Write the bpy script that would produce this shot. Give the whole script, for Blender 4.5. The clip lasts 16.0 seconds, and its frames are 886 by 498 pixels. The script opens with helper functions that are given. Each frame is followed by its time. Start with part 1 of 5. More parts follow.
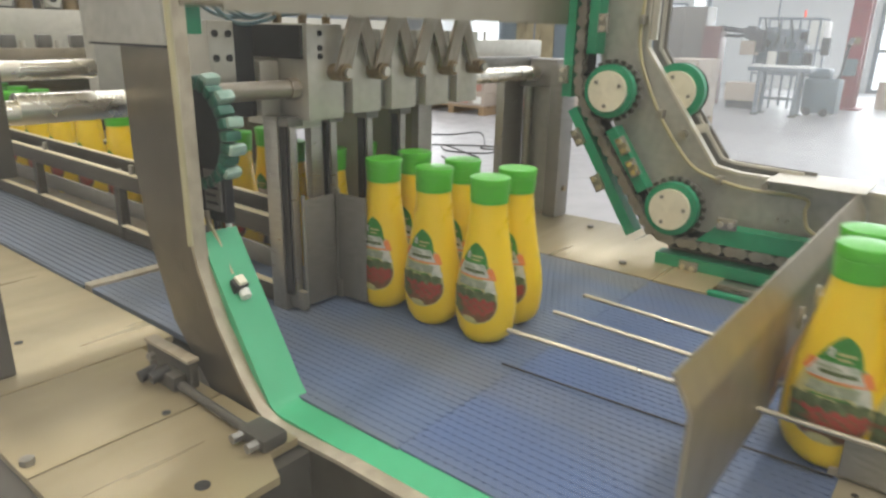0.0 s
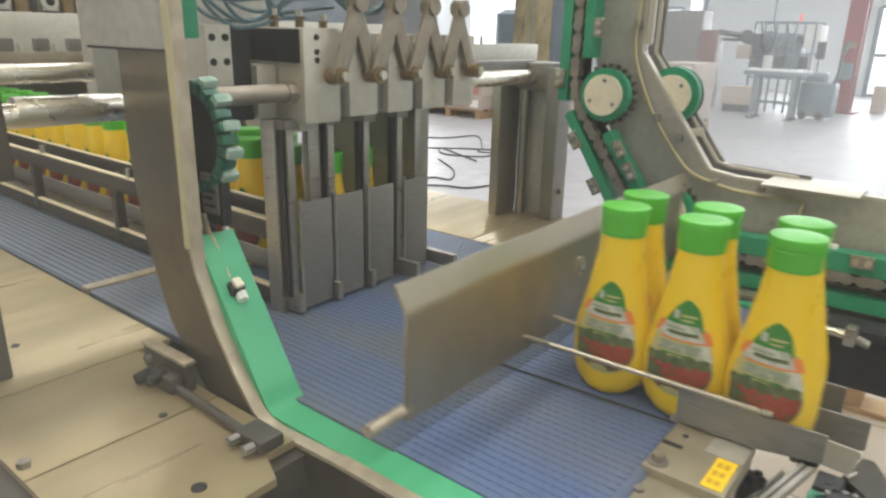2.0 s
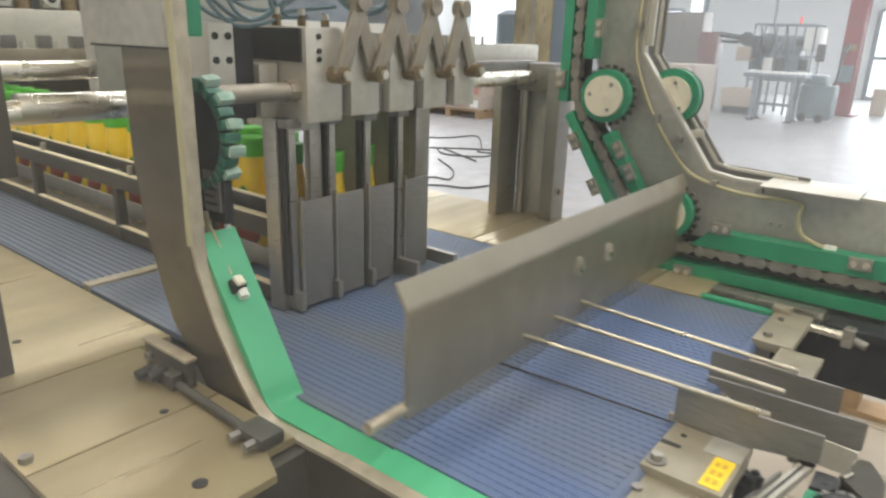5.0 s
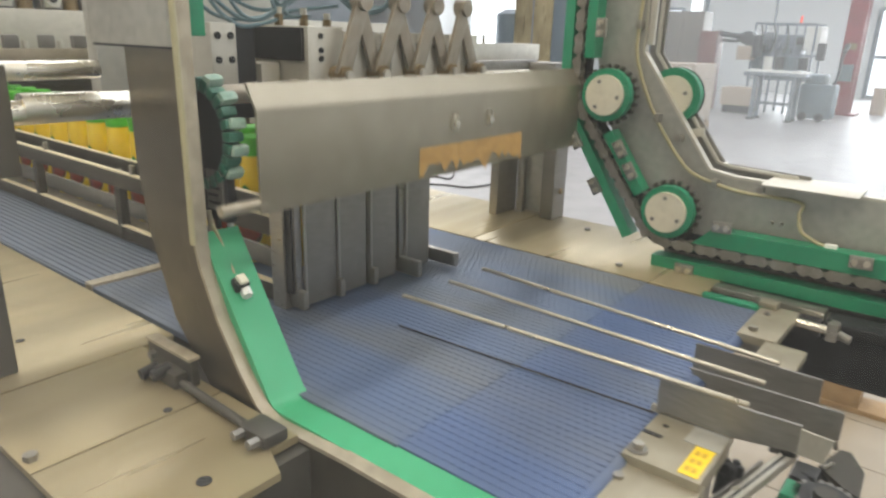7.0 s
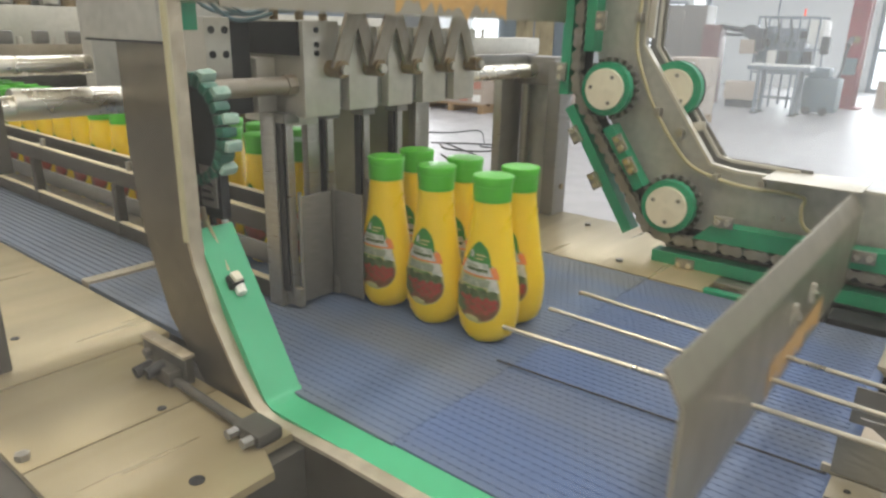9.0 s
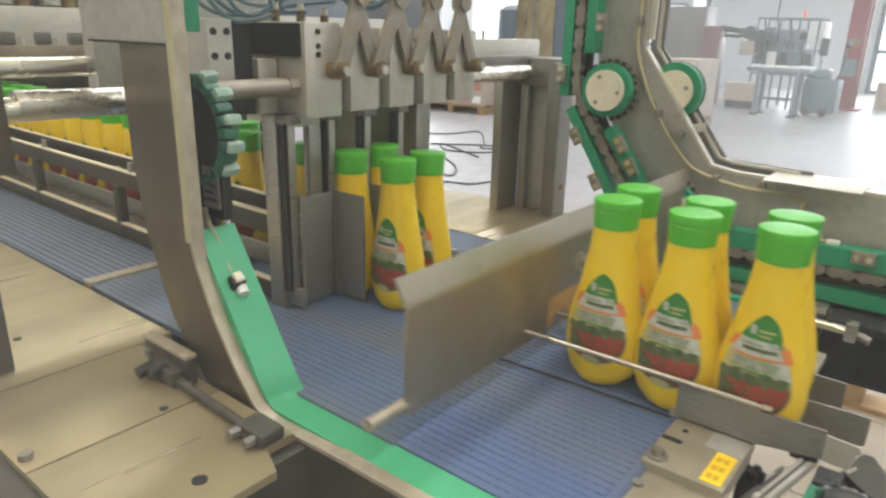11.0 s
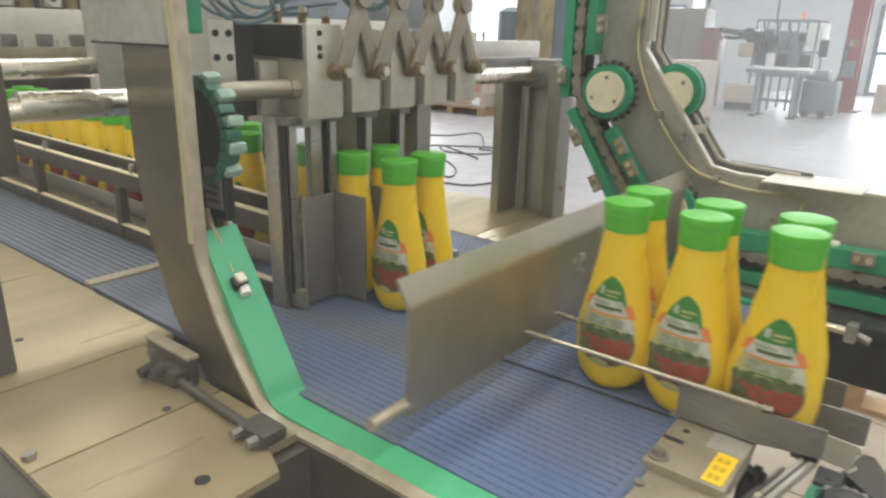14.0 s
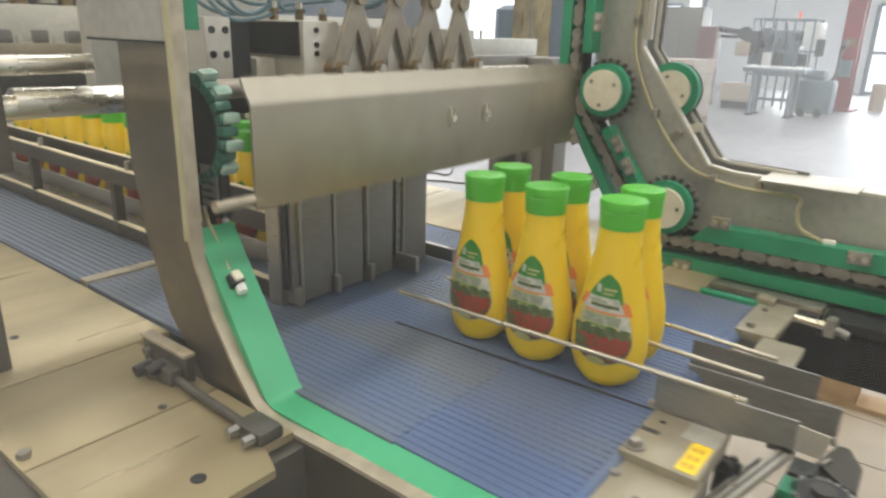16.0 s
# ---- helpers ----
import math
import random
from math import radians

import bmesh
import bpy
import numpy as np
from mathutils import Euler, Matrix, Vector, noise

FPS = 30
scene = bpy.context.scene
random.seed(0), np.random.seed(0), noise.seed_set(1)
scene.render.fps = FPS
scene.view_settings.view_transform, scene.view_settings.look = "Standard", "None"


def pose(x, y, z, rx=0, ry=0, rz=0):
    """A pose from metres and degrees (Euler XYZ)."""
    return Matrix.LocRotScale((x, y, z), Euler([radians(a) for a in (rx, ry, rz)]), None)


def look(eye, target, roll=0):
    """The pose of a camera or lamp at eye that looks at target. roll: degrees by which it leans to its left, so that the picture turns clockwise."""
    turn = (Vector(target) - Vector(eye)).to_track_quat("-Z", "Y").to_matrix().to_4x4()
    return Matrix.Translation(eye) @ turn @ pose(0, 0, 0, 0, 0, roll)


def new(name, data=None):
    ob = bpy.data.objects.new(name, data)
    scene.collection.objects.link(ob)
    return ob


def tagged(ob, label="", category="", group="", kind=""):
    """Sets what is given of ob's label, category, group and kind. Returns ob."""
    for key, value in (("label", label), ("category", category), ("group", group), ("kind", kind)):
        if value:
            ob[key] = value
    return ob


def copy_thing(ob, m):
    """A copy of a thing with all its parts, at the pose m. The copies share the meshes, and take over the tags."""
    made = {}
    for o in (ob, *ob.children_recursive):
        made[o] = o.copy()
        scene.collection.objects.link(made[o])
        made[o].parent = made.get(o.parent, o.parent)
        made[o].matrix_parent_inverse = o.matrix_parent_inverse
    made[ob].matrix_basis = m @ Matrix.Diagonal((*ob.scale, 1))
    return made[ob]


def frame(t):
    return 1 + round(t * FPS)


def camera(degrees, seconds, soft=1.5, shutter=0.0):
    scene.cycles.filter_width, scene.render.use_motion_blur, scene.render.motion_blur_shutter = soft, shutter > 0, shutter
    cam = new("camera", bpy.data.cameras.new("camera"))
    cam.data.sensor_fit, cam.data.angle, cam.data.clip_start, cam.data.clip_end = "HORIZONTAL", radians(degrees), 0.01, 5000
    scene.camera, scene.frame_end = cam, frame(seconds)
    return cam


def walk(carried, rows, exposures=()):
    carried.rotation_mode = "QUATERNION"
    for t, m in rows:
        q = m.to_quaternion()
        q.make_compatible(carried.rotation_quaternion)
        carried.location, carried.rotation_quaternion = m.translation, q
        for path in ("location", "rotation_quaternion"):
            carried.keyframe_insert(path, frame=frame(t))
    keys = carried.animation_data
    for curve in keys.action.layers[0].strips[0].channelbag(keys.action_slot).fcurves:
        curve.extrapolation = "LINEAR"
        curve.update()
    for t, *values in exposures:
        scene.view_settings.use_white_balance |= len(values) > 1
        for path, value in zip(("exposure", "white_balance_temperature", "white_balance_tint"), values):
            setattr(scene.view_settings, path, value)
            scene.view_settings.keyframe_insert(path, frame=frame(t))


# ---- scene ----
PATH = [
    (0, -0.0044, 0.0042, 0.3685, 72.031, -1.158, 39.023),
    (0.5, -0.0018, 0.0016, 0.3681, 72.221, -1.256, 38.873),
    (1, -0.0029, 0.0004, 0.3690, 72.326, -1.369, 38.839),
    (1.5, -0.0033, 0.0002, 0.3695, 72.286, -1.392, 38.816),
    (2, -0.0013, 0.0023, 0.3692, 72.310, -1.220, 38.808),
    (2.5, -0.0012, 0.0069, 0.3684, 72.050, -1.182, 39.041),
    (3, -0.0031, 0.0075, 0.3678, 71.910, -1.297, 39.029),
    (3.5, -0.0029, 0.0073, 0.3688, 71.895, -1.388, 39.077),
    (4, -0.0018, 0.0041, 0.3693, 72.069, -1.553, 38.939),
    (6.5, -0.0003, -0.0048, 0.3694, 72.369, -1.613, 38.772),
    (7, -0.0008, -0.0050, 0.3692, 72.257, -1.550, 38.829),
    (7.5, -0.0010, -0.0029, 0.3685, 72.204, -1.524, 38.814),
    (8, -0.0000, -0.0000, 0.3680, 72.156, -1.405, 38.986),
    (8.5, 0.0008, 0.0042, 0.3683, 71.977, -1.310, 39.045),
    (9, -0.0001, 0.0054, 0.3674, 71.882, -1.303, 39.012),
    (11.5, 0.0004, 0.0000, 0.3680, 72.065, -1.354, 39.003),
    (12, 0.0002, -0.0027, 0.3682, 72.161, -1.416, 39.014),
    (12.5, -0.0002, -0.0039, 0.3683, 72.119, -1.438, 38.914),
    (13, -0.0004, -0.0042, 0.3679, 72.197, -1.439, 38.971),
    (13.5, -0.0000, -0.0039, 0.3673, 72.179, -1.334, 38.955),
    (14, -0.0000, -0.0009, 0.3677, 72.109, -1.326, 38.951),
    (14.5, 0.0001, -0.0002, 0.3681, 72.097, -1.294, 38.938),
    (15, -0.0008, -0.0004, 0.3676, 71.923, -1.303, 38.929),
    (15.5, -0.0010, -0.0004, 0.3668, 71.934, -1.246, 38.920),
    (16, -0.0012, -0.0003, 0.3674, 71.950, -1.527, 38.707),
]
cam = camera(66.6, 16.0, soft=2.5, shutter=0.7)
walk(cam, [(t, pose(x, y, z, rx, ry, rz)) for t, x, y, z, rx, ry, rz in PATH], exposures=[(0, -0.29), (16, -0.29)])

# ---- world and lamps ----
FLOOR = -0.9
world = bpy.data.worlds.new("world")
scene.world = world
world.use_nodes = True
wn = world.node_tree.nodes
sky = wn.new("ShaderNodeTexSky")
sky.sky_type = "NISHITA"
sky.sun_disc = False
sky.sun_elevation, sky.sun_rotation = radians(40), radians(60)
world.node_tree.links.new(sky.outputs[0], wn["Background"].inputs[0])
wn["Background"].inputs[1].default_value = 0.12


def area_lamp(name, eye, target, sx, sy, power, colour):
    d = bpy.data.lights.new(name, "AREA")
    d.shape, d.size, d.size_y, d.energy, d.color = "RECTANGLE", sx, sy, power, colour
    ob = new(name, d)
    ob.matrix_world = look(eye, target)
    return ob


CEIL = 4.6
LAMP_X, LAMP_Y = (-9.0, -5.0, -2.0, 1.0, 4.0), (-1.5, 4.0, 10.0)
for lx in LAMP_X:
    for ly in LAMP_Y:
        area_lamp("fluorescent_lamp", (lx, ly, CEIL - 0.12), (lx, ly + 0.001, 0), 0.4, 5.2, 116, (1.0, 0.895, 0.695) if ly < 3 else (0.93, 0.965, 1.0))
# daylight through the tall openings of the end wall
area_lamp("window_daylight", (-1.0, 19.4, 1.3), (-1.2, 5.0, -0.6), 7.0, 3.2, 600, (0.90, 0.96, 1.0))
area_lamp("window_daylight", (-12.6, 14.0, 1.6), (-3.0, 5.0, -0.6), 4.0, 3.0, 500, (0.95, 0.98, 1.0))


# ---- materials ----
def mat(name, colour, rough=0.5, metal=0.0, grain=0.0, scale=60.0, stretch=(1, 1, 1), stain=0.0, bump=0.0, stain_scale=4.0, stain_colour=None, coat=0.0, trans=0.0, random_tint=0.0, subsurface=0.0, stain_stretch=None):
    m = bpy.data.materials.new(name)
    m.use_nodes = True
    nt = m.node_tree
    b = nt.nodes["Principled BSDF"]
    b.inputs["Base Color"].default_value = (*colour, 1)
    b.inputs["Roughness"].default_value = rough
    b.inputs["Metallic"].default_value = metal
    b.inputs["Coat Weight"].default_value = coat
    b.inputs["Transmission Weight"].default_value = trans
    if subsurface:
        b.inputs["Subsurface Weight"].default_value = subsurface
        b.inputs["Subsurface Radius"].default_value = (0.01, 0.006, 0.003)
    tc = nt.nodes.new("ShaderNodeTexCoord")
    mp = nt.nodes.new("ShaderNodeMapping")
    mp.inputs["Scale"].default_value = stretch
    nt.links.new(tc.outputs["Object"], mp.inputs[0])
    last = None

    def mix(a_col, a_link, b_col, fac):
        n = nt.nodes.new("ShaderNodeMix")
        n.data_type = "RGBA"
        if a_link is not None:
            nt.links.new(a_link, n.inputs[6])
        else:
            n.inputs[6].default_value = (*a_col, 1)
        n.inputs[7].default_value = (*b_col, 1)
        nt.links.new(fac, n.inputs[0])
        return n.outputs[2]

    def noise_fac(sc, lo, hi, amount, vec, detail=4):
        n = nt.nodes.new("ShaderNodeTexNoise")
        n.inputs["Scale"].default_value = sc
        n.inputs["Detail"].default_value = detail
        nt.links.new(vec, n.inputs["Vector"])
        r = nt.nodes.new("ShaderNodeMapRange")
        r.inputs[1].default_value, r.inputs[2].default_value = lo, hi
        r.inputs[3].default_value, r.inputs[4].default_value = 0, amount
        nt.links.new(n.outputs[0], r.inputs[0])
        return n, r.outputs[0]

    if grain:
        n1, f1 = noise_fac(scale, 0.35, 0.7, grain, mp.outputs[0])
        last = mix(colour, None, tuple(c * 0.55 for c in colour), f1)
        rr = nt.nodes.new("ShaderNodeMapRange")
        rr.inputs[1].default_value, rr.inputs[2].default_value = 0.3, 0.7
        rr.inputs[3].default_value, rr.inputs[4].default_value = max(0.02, rough - 0.08), min(1, rough + 0.1)
        nt.links.new(n1.outputs[0], rr.inputs[0])
        nt.links.new(rr.outputs[0], b.inputs["Roughness"])
        if bump:
            bp = nt.nodes.new("ShaderNodeBump")
            bp.inputs["Strength"].default_value = bump
            bp.inputs["Distance"].default_value = 0.001
            nt.links.new(n1.outputs[0], bp.inputs["Height"])
            nt.links.new(bp.outputs[0], b.inputs["Normal"])
    if stain:
        vec = tc.outputs["Object"]
        if stain_stretch:
            mp2 = nt.nodes.new("ShaderNodeMapping")
            mp2.inputs["Scale"].default_value = stain_stretch
            nt.links.new(vec, mp2.inputs[0])
            vec = mp2.outputs[0]
        n2, f2 = noise_fac(stain_scale, 0.42 if stain_stretch else 0.48, 0.66 if stain_stretch else 0.72, stain, vec, 6)
        last = mix(colour, last, stain_colour or tuple(c * 0.45 for c in colour), f2)
    if random_tint:
        oi = nt.nodes.new("ShaderNodeObjectInfo")
        r = nt.nodes.new("ShaderNodeMapRange")
        r.inputs[3].default_value, r.inputs[4].default_value = 0, random_tint
        nt.links.new(oi.outputs["Random"], r.inputs[0])
        last = mix(colour, last, tuple(c * 0.6 for c in colour), r.outputs[0])
    if last is not None:
        nt.links.new(last, b.inputs["Base Color"])
    return m


STEEL = mat("brushed_steel", (0.42, 0.40, 0.355), 0.34, 0.85, 0.35, 40, (1, 1, 14), 0.25, 0.06, 6)
STEEL_BAR = mat("flight_plate_steel", (0.395, 0.355, 0.28), 0.37, 0.8, 0.25, 14, (1, 1.5, 1), 0.55, 0.0, 3.2, (0.29, 0.258, 0.195))
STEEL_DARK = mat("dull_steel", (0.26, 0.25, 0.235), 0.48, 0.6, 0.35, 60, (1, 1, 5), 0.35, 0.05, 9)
PLATE = mat("grey_frame_plate", (0.46, 0.455, 0.42), 0.48, 0.4, 0.25, 80, (1, 1, 1), 0.3, 0.04, 5)
MILLED = mat("milled_aluminium", (0.60, 0.575, 0.505), 0.42, 0.5, 0.22, 90, (6, 1, 1), 0.18, 0.03, 9)
EDGE = mat("bare_cut_edge", (0.50, 0.44, 0.34), 0.42, 0.5, 0.45, 60, (1, 1, 1), 0.7, 0.08, 16, (0.26, 0.215, 0.15))
CHROME = mat("polished_shaft", (0.76, 0.72, 0.62), 0.27, 1.0, 0.04, 25)
ROD = mat("worn_guide_rod", (0.50, 0.465, 0.39), 0.34, 0.9, 0.06, 40, stain=0.15, stain_scale=5)
# brushed grain; its dark colour streaks also stand in for reflections on the sheet
DECK = mat("deck_sheet_steel", (0.52, 0.435, 0.265), 0.33, 0.55, 0.32, 4, (6, 0.35, 1), 0.8, 0.0, 2.2, (0.27, 0.225, 0.14), stain_stretch=(1.6, 0.6, 1))
NOSE_PLATE = mat("worn_nose_plate", (0.35, 0.315, 0.24), 0.42, 0.4, 0.3, 30, (1, 1, 1), 0.4, 0.03, 12)
GREEN = mat("green_guide_plastic", (0.02, 0.27, 0.14), 0.42, 0.0, 0.3, 120, (1, 1, 1), 0.4, 0.04, 14, (0.012, 0.14, 0.075))
GREEN_NEAR = mat("pale_green_guide_plastic", (0.055, 0.38, 0.19), 0.42, 0.0, 0.15, 60, (1, 1, 1), 0.3, 0.02, 9, (0.05, 0.28, 0.14))
CREAM = mat("cream_plastic_disc", (0.72, 0.68, 0.55), 0.5, 0.0, 0.1, 120, stain=0.25, stain_scale=40)
BELT = mat("blue_modular_belt", (0.095, 0.141, 0.252), 0.48, 0.0, 0.35, 160, (1, 1, 1), 0.85, 0.06, 3.2, (0.138, 0.145, 0.145), stain_stretch=(0.45, 2.2, 1))
# same belt tinted bluer: reflected daylight is put into the base colour
BELT_FRONT = mat("daylight_tinted_belt", (0.078, 0.127, 0.268), 0.46, 0.0, 0.35, 160, (1, 1, 1), 0.65, 0.06, 3.2, (0.122, 0.135, 0.155), stain_stretch=(0.45, 2.2, 1))
BELT_IN = mat("infeed_belt", (0.125, 0.155, 0.215), 0.45, 0.0, 0.3, 120, (1, 4, 1), 0.3, 0.06, 5)
BLACK = mat("black_plastic", (0.018, 0.018, 0.02), 0.5, 0.0, 0.3, 90, stain=0.3)
RUBBER = mat("dark_cover", (0.012, 0.013, 0.016), 0.62, 0.0, 0.4, 40, bump=0.1)
CHAIN = mat("oiled_chain_steel", (0.30, 0.285, 0.25), 0.42, 0.55, 0.4, 80, stain=0.5, stain_scale=30)
YELLOW = mat("yellow_squeeze_bottle", (0.82, 0.575, 0.018), 0.34, 0.0, 0.06, 30, stain=0.08, stain_scale=20, random_tint=0.12, subsurface=0.15)
CAP = mat("bright_green_cap", (0.080, 0.43, 0.030), 0.36, 0.0, 0.1, 200, random_tint=0.15)
LAB_CREAM = mat("label_cream", (0.50, 0.46, 0.20), 0.5, 0, 0.4, 160, stain=0.6, stain_scale=60, stain_colour=(0.30, 0.31, 0.12))
LAB_GREEN = mat("label_leaf_green", (0.035, 0.215, 0.03), 0.45, 0, 0.4, 180, stain=0.4, stain_scale=120, stain_colour=(0.08, 0.25, 0.05))
LAB_DARK = mat("label_dark_green", (0.075, 0.11, 0.042), 0.5, 0, 0.6, 200, stain=0.8, stain_scale=150, stain_colour=(0.22, 0.25, 0.11))
LAB_RED = mat("label_tomato_red", (0.40, 0.05, 0.035), 0.4, 0, 0.5, 160, stain=0.7, stain_scale=260, stain_colour=(0.36, 0.15, 0.07), random_tint=0.5)
LAB_BROWN = mat("label_fruit_brown", (0.22, 0.085, 0.035), 0.45, 0, 0.5, 160, stain=0.8, stain_scale=170, stain_colour=(0.09, 0.10, 0.035))
LAB_WHITE = mat("label_brand_white", (0.55, 0.56, 0.50), 0.45, 0, 0.5, 160, stain=0.6, stain_scale=110, stain_colour=(0.22, 0.28, 0.20))
LAB_ORANGE = mat("label_brand_orange", (0.72, 0.22, 0.06), 0.45, 0, 0.2, 160)
LAB_GREY = mat("label_brand_grey", (0.27, 0.31, 0.22), 0.45, 0, 0.4, 160, stain=0.8, stain_scale=190, stain_colour=(0.46, 0.46, 0.34))
GLUE = mat("orange_glue_film", (0.60, 0.36, 0.12), 0.5, 0.0, 0.4, 60, (1, 1, 3), 0.5, 0.1, 25)
STICK = mat("yellow_sticker", (0.86, 0.60, 0.02), 0.5, 0, 0.1, 90)
STICK_MARK = mat("ochre_sticker_print", (0.55, 0.34, 0.02), 0.5)
HOSE_B = mat("blue_air_hose", (0.12, 0.20, 0.235), 0.35, 0, 0.1)
HOSE_Y = mat("yellowed_air_hose", (0.43, 0.39, 0.24), 0.35, 0, 0.2, 60)
CABLE = mat("dark_cable", (0.03, 0.03, 0.03), 0.5)
WHITE = mat("white_plastic", (0.80, 0.80, 0.77), 0.45, 0, 0.1)
BRASS = mat("rusty_brass_pin", (0.30, 0.225, 0.13), 0.42, 0.7, 0.4, 90, stain=0.5, stain_scale=60, stain_colour=(0.16, 0.10, 0.06))
LINK = mat("worn_link_steel", (0.36, 0.32, 0.26), 0.45, 0.6, 0.35, 60, (1, 1, 4), 0.45, 0.05, 16, (0.24, 0.15, 0.09))
TILE = mat("pale_floor_tile", (0.285, 0.232, 0.165), 0.38, 0, 0.12, 9, stain=0.2, stain_scale=0.8, random_tint=0.12)
HALLFLOOR = mat("polished_hall_floor", (0.35, 0.34, 0.345), 0.42, 0, 0.12, 6, stain=0.3, stain_scale=0.5)
WALL = mat("painted_hall_wall", (0.74, 0.765, 0.78), 0.7, 0, 0.08, 3, stain=0.12, stain_scale=0.6)
CEILING = mat("hall_ceiling", (0.7, 0.7, 0.68), 0.8, 0, 0.1, 2)
RED = mat("red_steel_column", (0.25, 0.028, 0.04), 0.45, 0, 0.2, 8, stain=0.3, stain_scale=2)
DARKRED = mat("dull_red_paint", (0.16, 0.07, 0.065), 0.5, 0, 0.2, 8, stain=0.3)
BOXCARD = mat("printed_carton", (0.50, 0.42, 0.35), 0.7, 0, 0.2, 20, random_tint=0.5)
BOXRED = mat("red_printed_panel", (0.46, 0.22, 0.17), 0.6, 0, 0.2, 20)
WOOD = mat("pallet_wood", (0.36, 0.24, 0.13), 0.8, 0, 0.5, 20, (1, 8, 1))
IRON = mat("blackened_steel", (0.085, 0.08, 0.07), 0.5, 0.4, 0.3, 60, (1, 1, 1), 0.3, 0.05, 12)
# stained steel, its base also darkened in place of shade over the lanes
RAIL = mat("darkened_stained_steel", (0.060, 0.053, 0.042), 0.45, 0.2, 0.35, 40, (1, 1, 6), 0.4, 0.04, 8)
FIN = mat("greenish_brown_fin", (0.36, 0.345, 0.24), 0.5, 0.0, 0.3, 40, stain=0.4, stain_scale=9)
# lip base lightened so the rails' top edges read as lit
LIP = mat("lightened_rail_lip", (0.82, 0.73, 0.54), 0.40, 0.3, 0.2, 40, stain=0.25, stain_scale=14)
# near plate's base darkened in place of the dark surroundings its metal mirrors
NEAR_PLATE = mat("darkened_brown_plate", (0.16, 0.142, 0.11), 0.36, 0.8, 0.25, 60, (1, 1, 1), 0.3, 0.03, 5)
PALE_GREEN = mat("worn_pale_green", (0.30, 0.42, 0.35), 0.5, 0, 0.3, 60, stain=0.6, stain_scale=90, stain_colour=(0.08, 0.22, 0.16))
GREEN_DARK = mat("oily_dark_green_plastic", (0.02, 0.105, 0.07), 0.4, 0, 0.4, 90, stain=0.6, stain_scale=70, stain_colour=(0.05, 0.22, 0.15))
FAR_STEEL = mat("distant_machine_steel", (0.25, 0.285, 0.33), 0.4, 0.3, 0.4, 8, stain=0.4, stain_scale=5)
FAR_BLUE = mat("distant_blue_grey", (0.16, 0.20, 0.235), 0.5, 0.1, 0.3, 8)
FAR_DARK = mat("distant_dark_metal", (0.075, 0.075, 0.085), 0.5, 0.2, 0.2, 8)
FAR_BROWN = mat("distant_brown_panel", (0.17, 0.15, 0.135), 0.5, 0.1, 0.3, 5, stain=0.3, stain_scale=2)


def glow(name, colour, strength):
    m = bpy.data.materials.new(name)
    m.use_nodes = True
    b = m.node_tree.nodes["Principled BSDF"]
    b.inputs["Base Color"].default_value = (*colour, 1)
    b.inputs["Emission Color"].default_value = (*colour, 1)
    b.inputs["Emission Strength"].default_value = strength
    return m


def dusty_pane(name, haze, gloss, tint):
    """Clear guard sheet with a thin even film of dust and its own reflection."""
    m = bpy.data.materials.new(name)
    m.use_nodes = True
    nt = m.node_tree
    nt.nodes.clear()
    out = nt.nodes.new("ShaderNodeOutputMaterial")
    clear = nt.nodes.new("ShaderNodeBsdfTransparent")
    dust = nt.nodes.new("ShaderNodeBsdfDiffuse")
    back = nt.nodes.new("ShaderNodeBsdfTranslucent")
    dust.inputs[0].default_value = back.inputs[0].default_value = tint
    both = nt.nodes.new("ShaderNodeMixShader")
    both.inputs[0].default_value = 0.5
    film = nt.nodes.new("ShaderNodeMixShader")
    shine = nt.nodes.new("ShaderNodeBsdfGlossy")
    shine.inputs["Roughness"].default_value = 0.05
    fres = nt.nodes.new("ShaderNodeFresnel")
    fres.inputs[0].default_value = gloss
    last = nt.nodes.new("ShaderNodeMixShader")
    ns = nt.nodes.new("ShaderNodeTexNoise")
    ns.inputs["Scale"].default_value = 3.0
    rg = nt.nodes.new("ShaderNodeMapRange")
    rg.inputs[3].default_value, rg.inputs[4].default_value = haze * 0.7, haze * 1.3
    nt.links.new(ns.outputs[0], rg.inputs[0])
    nt.links.new(dust.outputs[0], both.inputs[1])
    nt.links.new(back.outputs[0], both.inputs[2])
    nt.links.new(rg.outputs[0], film.inputs[0])
    nt.links.new(clear.outputs[0], film.inputs[1])
    nt.links.new(both.outputs[0], film.inputs[2])
    nt.links.new(fres.outputs[0], last.inputs[0])
    nt.links.new(film.outputs[0], last.inputs[1])
    nt.links.new(shine.outputs[0], last.inputs[2])
    nt.links.new(last.outputs[0], out.inputs[0])
    return m


PANE_NEAR = dusty_pane("guard_sheet", 0.034, 1.12, (0.86, 0.86, 0.84, 1))
PANE_FAR = dusty_pane("hazy_guard_sheet", 0.23, 1.1, (0.83, 0.88, 0.93, 1))
DAY = glow("bright_daylight", (0.92, 0.96, 1.0), 1.3)
TUBE = glow("fluorescent_tube", (1.0, 0.95, 0.85), 6.0)
LEDR = glow("red_beacon", (1.0, 0.1, 0.05), 0.6)


# ---- mesh helpers ----
B = bmesh.new


